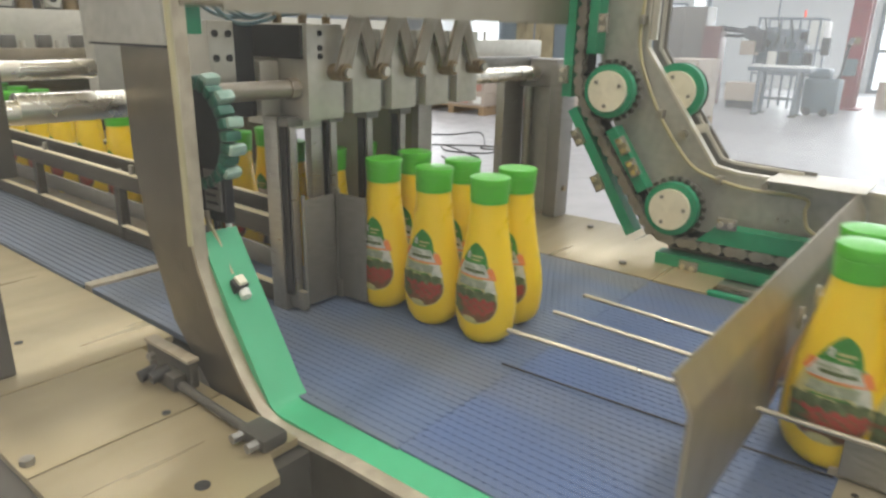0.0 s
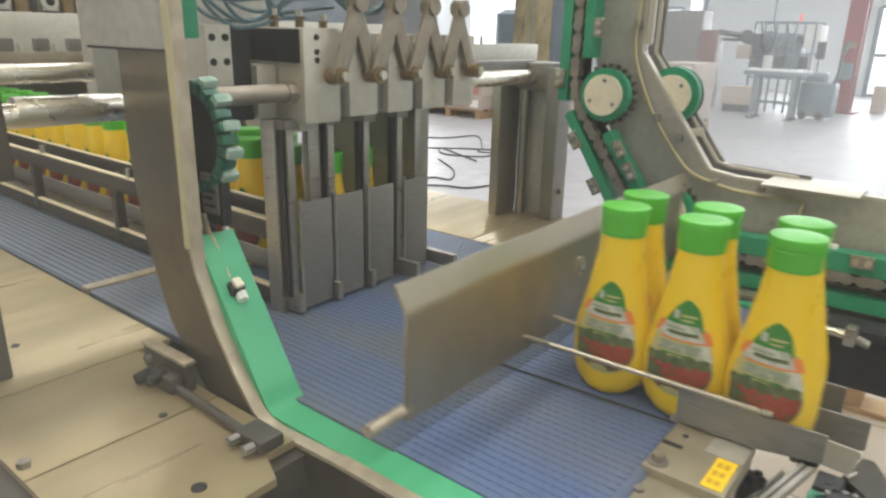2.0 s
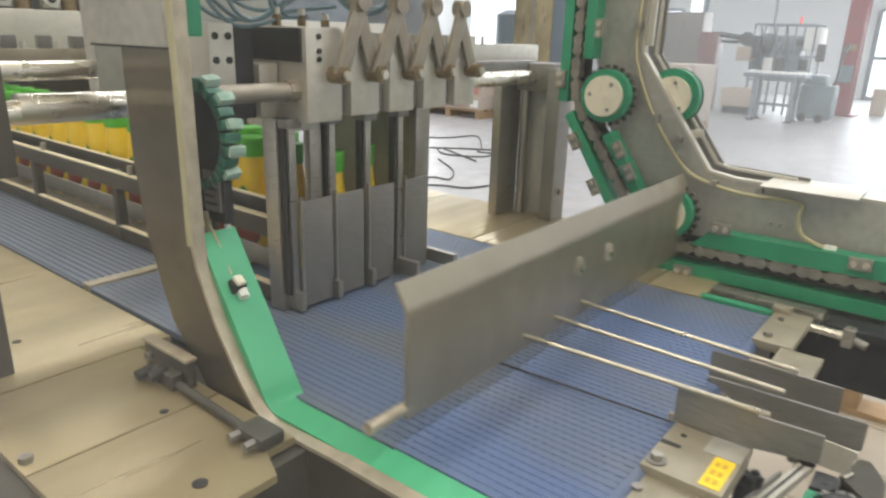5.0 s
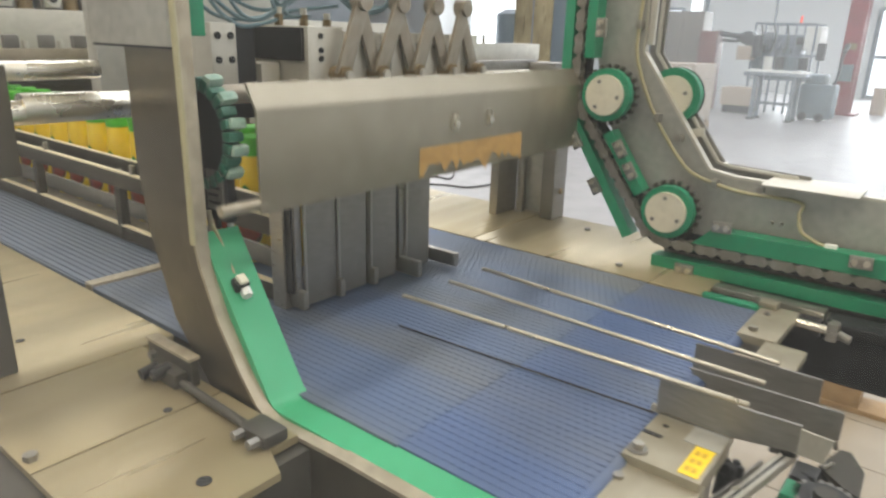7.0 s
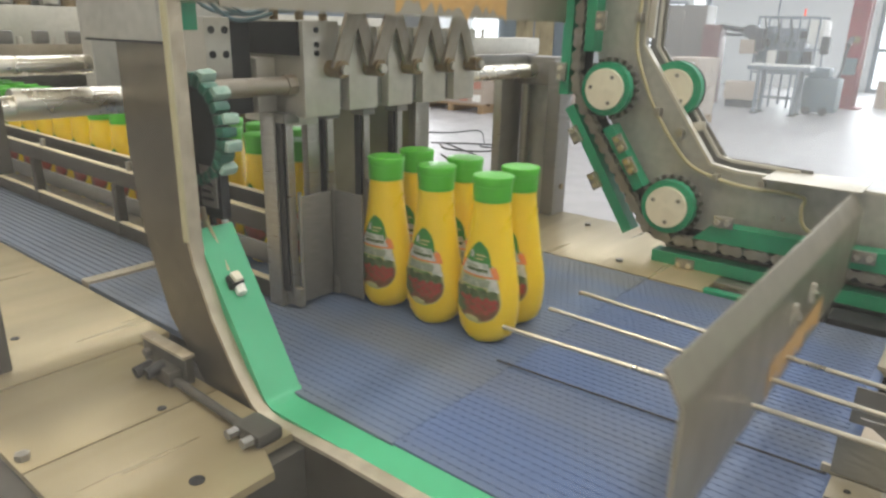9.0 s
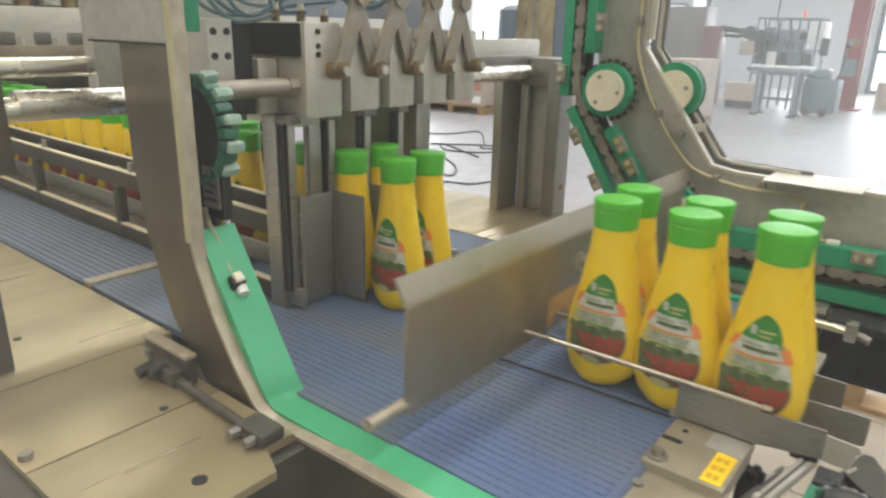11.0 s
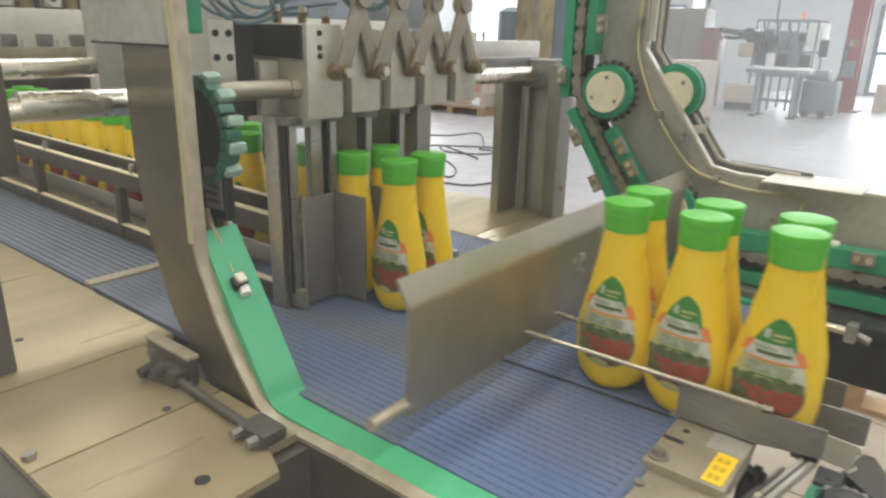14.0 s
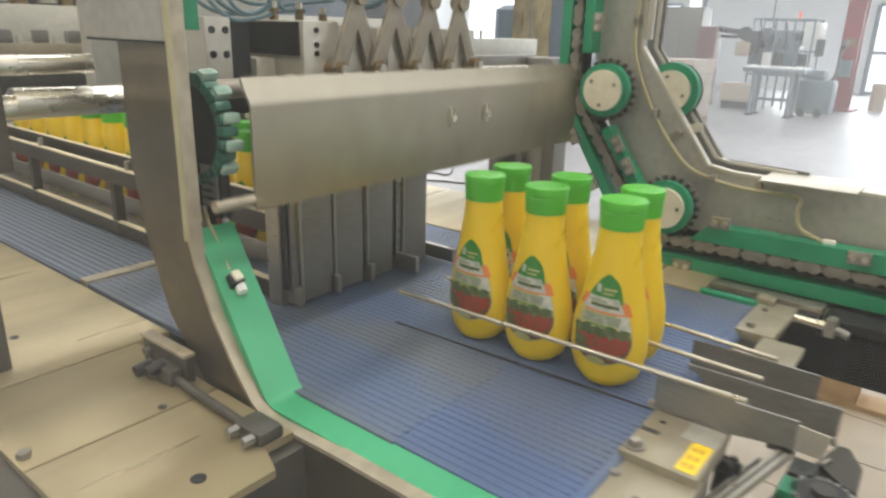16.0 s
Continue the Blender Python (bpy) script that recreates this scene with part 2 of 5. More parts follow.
def box(bm, x0, x1, y0, y1, z0, z1, bevel=0.0, m=None):
    r = bmesh.ops.create_cube(bm, size=1)
    vs = r["verts"]
    bmesh.ops.transform(bm, verts=vs, matrix=Matrix.Translation(((x0 + x1) / 2, (y0 + y1) / 2, (z0 + z1) / 2)) @ Matrix.Diagonal((abs(x1 - x0), abs(y1 - y0), abs(z1 - z0), 1)))
    if bevel:
        es = list({e for v in vs for e in v.link_edges})
        out = bmesh.ops.bevel(bm, geom=es, offset=bevel, segments=2, affect="EDGES", profile=0.6)
        vs = list({v for f in out["faces"] for v in f.verts} | {v for v in vs if v.is_valid})
    if m is not None:
        bmesh.ops.transform(bm, verts=[v for v in vs if v.is_valid], matrix=m)
    return bm


def cyl(bm, a, b, r, seg=20, r2=None):
    a, b = Vector(a), Vector(b)
    d = b - a
    m = Matrix.Translation((a + b) / 2) @ d.to_track_quat("Z", "Y").to_matrix().to_4x4()
    bmesh.ops.create_cone(bm, cap_ends=True, segments=seg, radius1=r, radius2=r if r2 is None else r2, depth=d.length, matrix=m)
    return bm


def tube(bm, pts, r, seg=8):
    """A bent round hose through the points."""
    pts = [Vector(p) for p in pts]
    fine = []
    for i in range(len(pts) - 1):
        p0, p1, p2, p3 = pts[max(i - 1, 0)], pts[i], pts[i + 1], pts[min(i + 2, len(pts) - 1)]
        for k in range(6):
            u = k / 6
            fine.append(0.5 * ((2 * p1) + (p2 - p0) * u + (2 * p0 - 5 * p1 + 4 * p2 - p3) * u * u + (3 * p1 - p0 - 3 * p2 + p3) * u ** 3))
    fine.append(pts[-1])
    rings = []
    for i, p in enumerate(fine):
        t = (fine[min(i + 1, len(fine) - 1)] - fine[max(i - 1, 0)]).normalized()
        side = t.cross(Vector((0.31, 0.17, 0.93))).normalized()
        up = side.cross(t)
        rings.append([bm.verts.new(p + r * (math.cos(2 * math.pi * k / seg) * side + math.sin(2 * math.pi * k / seg) * up)) for k in range(seg)])
    for a, b in zip(rings, rings[1:]):
        for k in range(seg):
            bm.faces.new((a[k], a[(k + 1) % seg], b[(k + 1) % seg], b[k]))
    bm.faces.new(rings[0][::-1])
    bm.faces.new(rings[-1])
    return bm


def prism(bm, outline, y0, y1, bevel=0.0):
    """An outline in x and z, given depth along y."""
    a = [bm.verts.new((x, y0, z)) for x, z in outline]
    b = [bm.verts.new((x, y1, z)) for x, z in outline]
    n = len(outline)
    fs = [bm.faces.new(a), bm.faces.new(b[::-1])]
    for i in range(n):
        fs.append(bm.faces.new((a[i], b[i], b[(i + 1) % n], a[(i + 1) % n])))
    bmesh.ops.recalc_face_normals(bm, faces=fs)
    return bm


def prism_z(outline, z0, z1):
    """An outline in x and y, given height."""
    bm = B()
    a = [bm.verts.new((x, y, z0)) for x, y in outline]
    b = [bm.verts.new((x, y, z1)) for x, y in outline]
    n = len(outline)
    bm.faces.new(a[::-1]), bm.faces.new(b)
    for i in range(n):
        bm.faces.new((a[i], a[(i + 1) % n], b[(i + 1) % n], b[i]))
    return bm


def band(bm, line, half, y0, y1):
    """A bar of even thickness along a line in x and z."""
    n = len(line)
    left, right = [], []
    for i, (x, z) in enumerate(line):
        px, pz = line[max(i - 1, 0)]
        qx, qz = line[min(i + 1, n - 1)]
        l = math.hypot(qx - px, qz - pz)
        nx, nz = -(qz - pz) / l, (qx - px) / l
        left.append((x + nx * half, z + nz * half))
        right.append((x - nx * half, z - nz * half))
    return prism(bm, left + right[::-1], y0, y1)


def link_mesh(name, bm, material, smooth=None):
    me = bpy.data.meshes.new(name)
    if len(bm.faces) > 1:
        bmesh.ops.recalc_face_normals(bm, faces=bm.faces)
    if smooth:
        for f in bm.faces:
            f.smooth = True
        for e in bm.edges:
            if len(e.link_faces) == 2 and e.calc_face_angle(0) > radians(smooth):
                e.smooth = False
    bm.to_mesh(me)
    bm.free()
    me.materials.append(material)
    return me


def part(name, bm, material, parent=None, label="", smooth=35):
    ob = new(name, link_mesh(name, bm, material, smooth))
    if parent is not None:
        ob.parent = parent
    if label:
        tagged(ob, label)
    return ob


def thing(name, label, category, group="", kind="", at=(0, 0, 0)):
    ob = new(name)
    ob.empty_display_size = 0.05
    ob.location = at
    return tagged(ob, label, category, group, kind)


def solid(name, bm, material, label, category="", group="", kind="", smooth=35):
    return tagged(part(name, bm, material, None, "", smooth), label, category, group, kind)


# ---- hall ----
bm = box(B(), -26, 8, -6, 22, FLOOR - 0.1, FLOOR)
solid("floor", bm, HALLFLOOR, "pale polished concrete hall floor with faint reflections", kind="structure")
bm = B()
box(bm, -26, 8, 19.8, 20.0, 1.2, CEIL)
box(bm, -26, -9.0, 19.8, 20.0, FLOOR, 1.2)
box(bm, -7.3, -2.55, 19.8, 20.0, FLOOR, 1.2)
box(bm, 4.5, 8, 19.8, 20.0, FLOOR, 1.2)
solid("wall_north", bm, WALL, "pale painted hall end wall with tall daylight openings", kind="structure")
bm = box(B(), -26.2, -26, -6, 20, FLOOR, CEIL)
solid("wall_west", bm, WALL, "pale painted hall side wall", kind="structure")
bm = box(B(), 8, 8.2, -6, 20, FLOOR, CEIL)
solid("wall_east", bm, WALL, "pale painted hall side wall", kind="structure")
bm = box(B(), -26, 8, -6.2, -6, FLOOR, CEIL)
solid("wall_south", bm, WALL, "pale painted hall wall behind the camera", kind="structure")
bm = box(B(), -26, 8, -6, 20, CEIL, CEIL + 0.1)
solid("ceiling", bm, CEILING, "white hall ceiling", kind="structure")
bm = box(B(), -26, 8, 20.4, 20.45, FLOOR, 3)
solid("backdrop", bm, DAY, "bright overcast daylight outside the hall openings", kind="structure")
for x0, x1 in ((-9.0, -7.3), (-2.55, 4.5)):
    bm = B()
    for x in (x0, (x0 + x1) / 2, x1):
        box(bm, x - 0.05, x + 0.05, 19.75, 19.85, FLOOR, 1.2)
    for z in (FLOOR + 0.05, 0.1, 1.2):
        box(bm, x0, x1, 19.76, 19.84, z - 0.04, z + 0.04)
    solid("window_1" if x0 < -6 else "window_2", bm, FAR_STEEL, "tall hall window with grey metal bars", kind="structure")
for lx in LAMP_X:
    for ly in LAMP_Y:
        lamp = thing("ceiling_light", "long white fluorescent fitting under the hall ceiling", "ceiling light", "hall ceiling lights", at=(lx, ly, CEIL))
        part("housing", box(B(), -0.11, 0.11, -2.6, 2.6, -0.07, 0, 0.01), WHITE, lamp)
        for dx in (-0.05, 0.05):
            part("tube", cyl(B(), (dx, -2.55, -0.088), (dx, 2.55, -0.088), 0.016, 10), TUBE, lamp, "glowing fluorescent tube")

# ---- belts ----
BY0, BY1 = 0.400, 0.990


def ribbed(x0, x1, y0, y1, pitch, rib, top, depth, seg):
    """A belt sheet with raised ribs along it, broken at each module joint."""
    bm = box(B(), x0, x1, y0, y1, top - depth - 0.010, top - depth)
    verts, faces = [], []
    n = int((y1 - y0) / pitch)
    m = max(1, int(round((x1 - x0) / seg)))
    for i in range(n):
        ya = y0 + (i + 0.5) * pitch - rib / 2
        for j in range(m):
            xa = x0 + (j + (0.5 if i % 2 else 0.0)) * (x1 - x0) / m
            xb = min(x1, xa + (x1 - x0) / m - 0.0022)
            if xb - xa < 0.004:
                continue
            k = len(verts)
            lo, hi, c = top - depth, top, 0.0007
            verts += [(xa, ya, lo), (xb, ya, lo), (xb, ya + rib, lo), (xa, ya + rib, lo), (xa + c, ya + c, hi), (xb - c, ya + c, hi), (xb - c, ya + rib - c, hi), (xa + c, ya + rib - c, hi)]
            faces += [(k + 4, k + 5, k + 6, k + 7), (k, k + 1, k + 5, k + 4), (k + 1, k + 2, k + 6, k + 5), (k + 2, k + 3, k + 7, k + 6), (k + 3, k, k + 4, k + 7)]
    me = bpy.data.meshes.new("ribs")
    me.from_pydata(verts, [], faces)
    bm.from_mesh(me)
    bpy.data.meshes.remove(me)
    return bm


def perforated(x0, x1, y0, y1, top, pitch=0.0098, web=0.0070, step=0.0105, hole=0.0032, depth=0.0011):
    """A modular belt sheet: long webs with short bridges between them, small open slots left over a lower sheet."""
    bm = box(B(), x0, x1, y0, y1, top - depth - 0.008, top - depth)
    verts, faces = [], []

    def block(xa, xb, ya, yb, hi, c):
        k, lo = len(verts), top - depth
        verts.extend([(xa, ya, lo), (xb, ya, lo), (xb, yb, lo), (xa, yb, lo), (xa + c, ya + c, hi), (xb - c, ya + c, hi), (xb - c, yb - c, hi), (xa + c, yb - c, hi)])
        faces.extend([(k + 4, k + 5, k + 6, k + 7), (k, k + 1, k + 5, k + 4), (k + 1, k + 2, k + 6, k + 5), (k + 2, k + 3, k + 7, k + 6), (k + 3, k, k + 4, k + 7)])

    n = int((y1 - y0) / pitch)
    for i in range(n + 1):
        ya = y0 + i * pitch
        block(x0, x1, ya, min(y1, ya + web), top, 0.0004)
        if i == n:
            break
        x = x0 + (step / 2 if i % 2 else 0.0)
        while x < x1 - step:
            block(x, x + step - hole, ya + web - 0.0003, ya + pitch + 0.0003, top - 0.0004, 0.0)
            x += step
    me = bpy.data.meshes.new("webs")
    me.from_pydata(verts, [], faces)
    bm.from_mesh(me)
    bpy.data.meshes.remove(me)
    return bm


BELT_X1 = -0.37
solid("conveyor_belt", perforated(-0.975, BELT_X1, BY0, BY1, 0.0), BELT, "worn blue modular plastic conveyor belt with grey dirt", "conveyor belt", smooth=None)
tagged(solid("infeed_belt", ribbed(-3.8, -1.002, BY0, 0.86, 0.0115, 0.0062, 0.0, 0.0025, 0.4), BELT_IN, "pale blue ribbed infeed conveyor belt", "conveyor belt", smooth=None), kind="stuff")
solid("transfer_strip", box(B(), -1.000, -0.979, BY0, 0.86, -0.012, 0.003, 0.002), EDGE, "narrow bare metal transfer strip between two belts", "strip")
bed = thing("conveyor_bed", "dull steel conveyor bed on square legs under the belts", "conveyor")
part("pan", box(B(), -3.8, -0.3, 0.41, 0.98, -0.20, -0.03), STEEL_DARK, bed)
for x in (-3.65, -2.9, -2.1, -1.2, -0.45):
    for y in (0.46, 0.93):
        part("leg", box(B(), x - 0.03, x + 0.03, y - 0.03, y + 0.03, FLOOR, -0.2), STEEL_DARK, bed)

# near deck: sheets with joints
near = thing("near_deck", "cream-toned sheet steel deck beside the belt, with drilled holes", "machine deck")
part("sheet", box(B(), -1.9, -0.742, 0.06, 0.392, -0.008, 0.0, 0.001), DECK, near)
part("sheet", box(B(), -0.739, -0.577, 0.162, 0.350, -0.008, 0.0, 0.001), DECK, near)
part("sheet", prism_z([(-0.574, 0.162), (-0.418, 0.162), (-0.418, 0.303), (-0.452, 0.318), (-0.452, 0.350), (-0.574, 0.350)], -0.008, 0.0), DECK, near)
for hx, hy, hr in ((-0.584, 0.293, 0.0045), (-0.457, 0.253, 0.0068), (-0.90, 0.20, 0.006), (-0.86, 0.26, 0.005)):
    part("hole", cyl(B(), (hx, hy, -0.002), (hx, hy, 0.0008), hr, 18), BLACK, near, "dark drilled hole")
part("bolt_head", cyl(B(), (-0.598, 0.171, 0), (-0.598, 0.171, 0.006), 0.0065, 6), STEEL, near)
# frame block, darkened to stand also for the shaded opening past the deck's edge
bm = box(B(), -1.9, -0.44, 0.03, 0.38, -0.16, -0.012)
for x in (-1.7, -0.55):
    box(bm, x - 0.03, x + 0.03, 0.08, 0.14, FLOOR, -0.16)
part("frame", bm, IRON, near, "steel frame under the deck, darkened for the shaded opening beside it")

far = thing("far_deck", "cream-toned sheet steel deck on the far side of the belt", "machine deck")
part("sheet", box(B(), -1.7, -0.722, 0.994, 1.262, -0.008, 0.0, 0.001), DECK, far)
part("sheet", box(B(), -0.719, -0.285, 0.994, 1.262, -0.008, 0.0, 0.001), DECK, far)
part("screw", cyl(B(), (-0.44, 1.035, 0), (-0.44, 1.035, 0.004), 0.006, 12), STEEL_DARK, far)
part("screw", cyl(B(), (-0.585, 1.20, 0), (-0.585, 1.20, 0.004), 0.006, 12), STEEL_DARK, far)
part("green_strip", box(B(), -0.288, -0.185, 0.996, 1.012, -0.008, 0.002, 0.002), GREEN, far, "thin green plastic wear strip")
part("slot", box(B(), -0.284, -0.125, 1.014, 1.032, -0.03, -0.004), BLACK, far, "dark slot")
part("rail", box(B(), -0.284, -0.125, 1.034, 1.06, -0.03, 0.004, 0.002), STEEL, far)
part("support", box(B(), -1.7, 0.2, 1.05, 1.25, -0.10, -0.012), STEEL_DARK, far)
for x in (-1.5, -0.9, 0.1):
    part("leg", box(B(), x - 0.03, x + 0.03, 1.12, 1.18, FLOOR, -0.1), STEEL_DARK, far)

# ---- far side frame with chain, guides and sprockets ----
CY = 1.10
frame_far = thing("far_chain_frame", "grey machine side frame with chain guides and sprockets", "machine frame")
outer = [(-0.60, 0.95), (-0.48, 0.95), (-0.478, 0.347), (-0.343, 0.166), (-0.300, 0.158), (0.6, 0.145), (0.6, 0.02), (-0.40, 0.03), (-0.46, 0.10), (-0.535, 0.24), (-0.56, 0.33)]
part("side_plate", prism(B(), outer, 1.128, 1.138), PLATE, frame_far, "grey painted side plate")
rim = [(-0.479, 0.95), (-0.477, 0.348), (-0.342, 0.167), (-0.300, 0.160), (0.6, 0.147)]
part("rim", band(B(), rim, 0.0022, 1.126, 1.141), MILLED, frame_far, "bright cut plate edge")
BACKSHIFT = 1.033
rim2 = [(-0.447, 0.95), (-0.445, 0.347), (-0.322, 0.181), (-0.300, 0.176), (-0.20, 0.172)]
part("outer_rim", band(B(), [(x * BACKSHIFT, 0.368 + (z - 0.368) * BACKSHIFT) for x, z in [(a - 0.010, c) for a, c in rim2]], 0.0022, 1.166, 1.182), MILLED, frame_far, "bright flange edge")
bm = B()
band(bm, [(-0.476, 0.95), (-0.474, 0.345), (-0.341, 0.166), (-0.310, 0.161), (-0.20, 0.157)], 0.012, 1.174, 1.18)
part("back_web", bm, STEEL_DARK, frame_far)
part("cross_clip", box(B(), -0.017, 0.017, 0, 0.004, -0.007, 0.007, 0.001, pose(-0.380, 1.142, 0.222, 0, -12, 0)), MILLED, frame_far)
part("top_cover", box(B(), -0.252, -0.120, 1.085, 1.188, 0.1615, 0.164, 0.001), MILLED, frame_far)
part("upright_slat", box(B(), -0.474, -0.463, 1.128, 1.134, 0.36, 0.95), MILLED, frame_far)
for x, z, r in ((-0.397, 0.213, 0.0075), (-0.258, 0.148, 0.006), (-0.05, 0.12, 0.003), (-0.235, 0.098, 0.003), (-0.22, 0.098, 0.003)):
    part("bolt", cyl(B(), (x, 1.116, z), (x, 1.13, z), r, 6), STEEL, frame_far)


def bar_part(name, line, half, material, parent, y0, y1, label=""):
    return part(name, band(B(), line, half, y0, y1), material, parent, label)


bar_part("guide_strip", [(-0.597, 0.95), (-0.597, 0.262)], 0.009, GREEN, frame_far, CY - 0.018, CY + 0.012, "green plastic chain guide")
bar_part("guide_strip", [(-0.555, 0.95), (-0.555, 0.336)], 0.009, GREEN, frame_far, CY - 0.018, CY + 0.012, "green plastic chain guide")
bar_part("guide_strip", [(-0.583, 0.242), (-0.452, 0.040)], 0.009, GREEN, frame_far, CY - 0.018, CY + 0.012, "green plastic chain guide")
bar_part("guide_strip", [(-0.508, 0.214), (-0.440, 0.118)], 0.009, GREEN, frame_far, CY - 0.018, CY + 0.012, "green plastic chain guide")
bar_part("guide_strip", [(-0.403, 0.009), (0.6, 0.014)], 0.010, GREEN, frame_far, CY - 0.02, CY + 0.012, "green plastic chain guide")
part("guide_strip", prism(B(), [(-0.340, 0.052), (-0.312, 0.080), (0.6, 0.094), (0.6, 0.064)], CY - 0.02, CY + 0.012), GREEN, frame_far, "green plastic chain guide")
for x, z, a in ((-0.535, 0.385, 0), (-0.480, 0.190, 33), (-0.458, 0.155, 33), (-0.565, 0.195, 33), (-0.52, 0.12, 33), (-0.602, 0.30, 0), (-0.345, 0.006, 90), (-0.295, 0.088, 92), (-0.10, 0.075, 92)):
    clip = part("clip", box(B(), -0.009, 0.009, -0.003, 0.003, -0.015, 0.015, 0.001), STEEL, frame_far, "small bolted clip plate")
    clip.matrix_basis = pose(x, CY - 0.022, z, 0, -a, 0)
    for dz in (-0.008, 0.008):
        part("bolt", cyl(B(), (0, -0.009, dz), (0, -0.003, dz), 0.0048, 6), CHROME, clip)


def sprocket(x, z, r, hub, parent, y, teeth=22):
    w = part("sprocket", cyl(B(), (0, -0.012, 0), (0, 0.004, 0), r, 40), GREEN, parent, "green plastic sprocket with steel teeth")
    w.matrix_basis = pose(x, y, z)
    bm = cyl(B(), (0, 0.004, 0), (0, 0.010, 0), r * 1.02, 40)
    for k in range(teeth):
        box(bm, -0.0034, 0.0034, 0.001, 0.011, r * 0.96, r * 1.17, 0.0012, pose(0, 0, 0, 0, 360 * k / teeth, 0))
    part("toothed_ring", bm, IRON, w, "dark oily toothed ring")
    part("hub_disc", cyl(B(), (0, -0.019, 0), (0, -0.012, 0), hub, 40), CREAM, w, "cream plastic hub disc")
    for k in range(3):
        a = radians(120 * k + 25)
        part("screw", cyl(B(), (math.cos(a) * hub * 0.72, -0.0205, math.sin(a) * hub * 0.72), (math.cos(a) * hub * 0.72, -0.018, math.sin(a) * hub * 0.72), 0.0032, 10), STEEL_DARK, w)
    return w


SPIN = [sprocket(-0.515, 0.277, 0.044, 0.0335, frame_far, CY - 0.012), sprocket(-0.386, 0.097, 0.044, 0.0335, frame_far, CY - 0.012), sprocket(-0.426, 0.279, 0.046, 0.0335, frame_far, 1.158, 0)]

# chain: side plates and rollers along its run
CHAIN_LINE = [(-0.576, 0.95), (-0.576, 0.30), (-0.571, 0.27), (-0.555, 0.240), (-0.438, 0.078), (-0.424, 0.060), (-0.405, 0.048), (-0.38, 0.043), (-0.10, 0.046), (0.6, 0.052)]


def along(line, step):
    out, rest = [], 0.0
    for (x0, z0), (x1, z1) in zip(line, line[1:]):
        l = math.hypot(x1 - x0, z1 - z0)
        s = rest
        while s < l:
            out.append((x0 + (x1 - x0) * s / l, z0 + (z1 - z0) * s / l, math.degrees(math.atan2(z1 - z0, x1 - x0))))
            s += step
        rest = s - l
    return out


# black strip put in for the shade in the gap between the guide strips
part("chain_backing", band(B(), CHAIN_LINE, 0.017, CY + 0.004, CY + 0.010), RUBBER, frame_far, "black strip standing for the shaded gap behind the chain")
links = bmesh.new()
for i, (x, z, a) in enumerate(along(CHAIN_LINE, 0.0191)):
    m = pose(x, CY - 0.012, z, 0, -a, 0)
    if i % 2:
        for sy in (-1, 1):
            bmesh.ops.create_cone(links, cap_ends=True, segments=10, radius1=0.0092, radius2=0.0092, depth=0.0024, matrix=m @ pose(-0.0085, sy * 0.007, 0, 90, 0, 0))
            bmesh.ops.create_cone(links, cap_ends=True, segments=10, radius1=0.0092, radius2=0.0092, depth=0.0024, matrix=m @ pose(0.0085, sy * 0.007, 0, 90, 0, 0))
            box(links, -0.0085, 0.0085, sy * 0.007 - 0.0013, sy * 0.007 + 0.0013, -0.0066, 0.0066, 0, m)
    else:
        box(links, -0.008, 0.008, -0.0035, 0.0035, -0.0045, 0.0045, 0, m)
    bmesh.ops.create_cone(links, cap_ends=True, segments=10, radius1=0.0065, radius2=0.0065, depth=0.018, matrix=m @ pose(0.0095, 0, 0, 90, 0, 0))
part("roller_chain", links, CHAIN, frame_far, "oily steel roller chain")
hose = tube(B(), [(-0.484, 1.122, 0.46), (-0.487, 1.12, 0.40), (-0.484, 1.118, 0.34), (-0.455, 1.118, 0.27), (-0.42, 1.118, 0.215), (-0.375, 1.118, 0.165), (-0.33, 1.118, 0.148), (-0.28, 1.118, 0.140), (-0.20, 1.115, 0.139), (-0.195, 1.108, 0.12), (-0.185, 1.104, 0.095), (-0.15, 1.10, 0.082)], 0.0032)
part("air_hose", hose, HOSE_Y, frame_far, "yellowed thin plastic hose")
part("hose_fitting", box(B(), -0.152, -0.135, 1.094, 1.106, 0.074, 0.088, 0.002), WHITE, frame_far, "small white hose fitting")
for x, z in ((-0.486, 0.392), (-0.437, 0.243), (-0.328, 0.147)):
    part("hose_clip", box(B(), x - 0.005, x + 0.005, 1.112, 1.128, z - 0.007, z + 0.007, 0.001), STEEL, frame_far)
part("lower_girder", box(B(), -0.40, 0.6, 1.13, 1.17, -0.09, 0.03), STEEL_DARK, frame_far)
part("leg", box(B(), 0.45, 0.55, 1.13, 1.23, FLOOR, -0.09), STEEL_DARK, frame_far)
part("leg", box(B(), -0.36, -0.28, 1.15, 1.23, FLOOR, -0.012), STEEL_DARK, frame_far)

# ---- near side frame ----
nf = thing("near_chain_frame", "grey machine side frame with pale green guide rail", "machine frame")
NY0, NY1 = 0.354, 0.366
front = [(-0.610, 0.95), (-0.610, 0.152), (-0.604, 0.130), (-0.579, 0.077), (-0.545, 0.027), (-0.520, -0.001), (-0.505, -0.008), (-0.489, -0.010), (-0.398, -0.006), (0.6, -0.004)]
outline = front + [(0.6, -0.22), (-0.42, -0.22), (-0.54, -0.14), (-0.583, -0.040), (-0.591, -0.017), (-0.662, 0.059), (-0.698, 0.15), (-0.711, 0.23), (-0.709, 0.95)]
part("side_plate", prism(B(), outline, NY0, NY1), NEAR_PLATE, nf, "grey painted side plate")
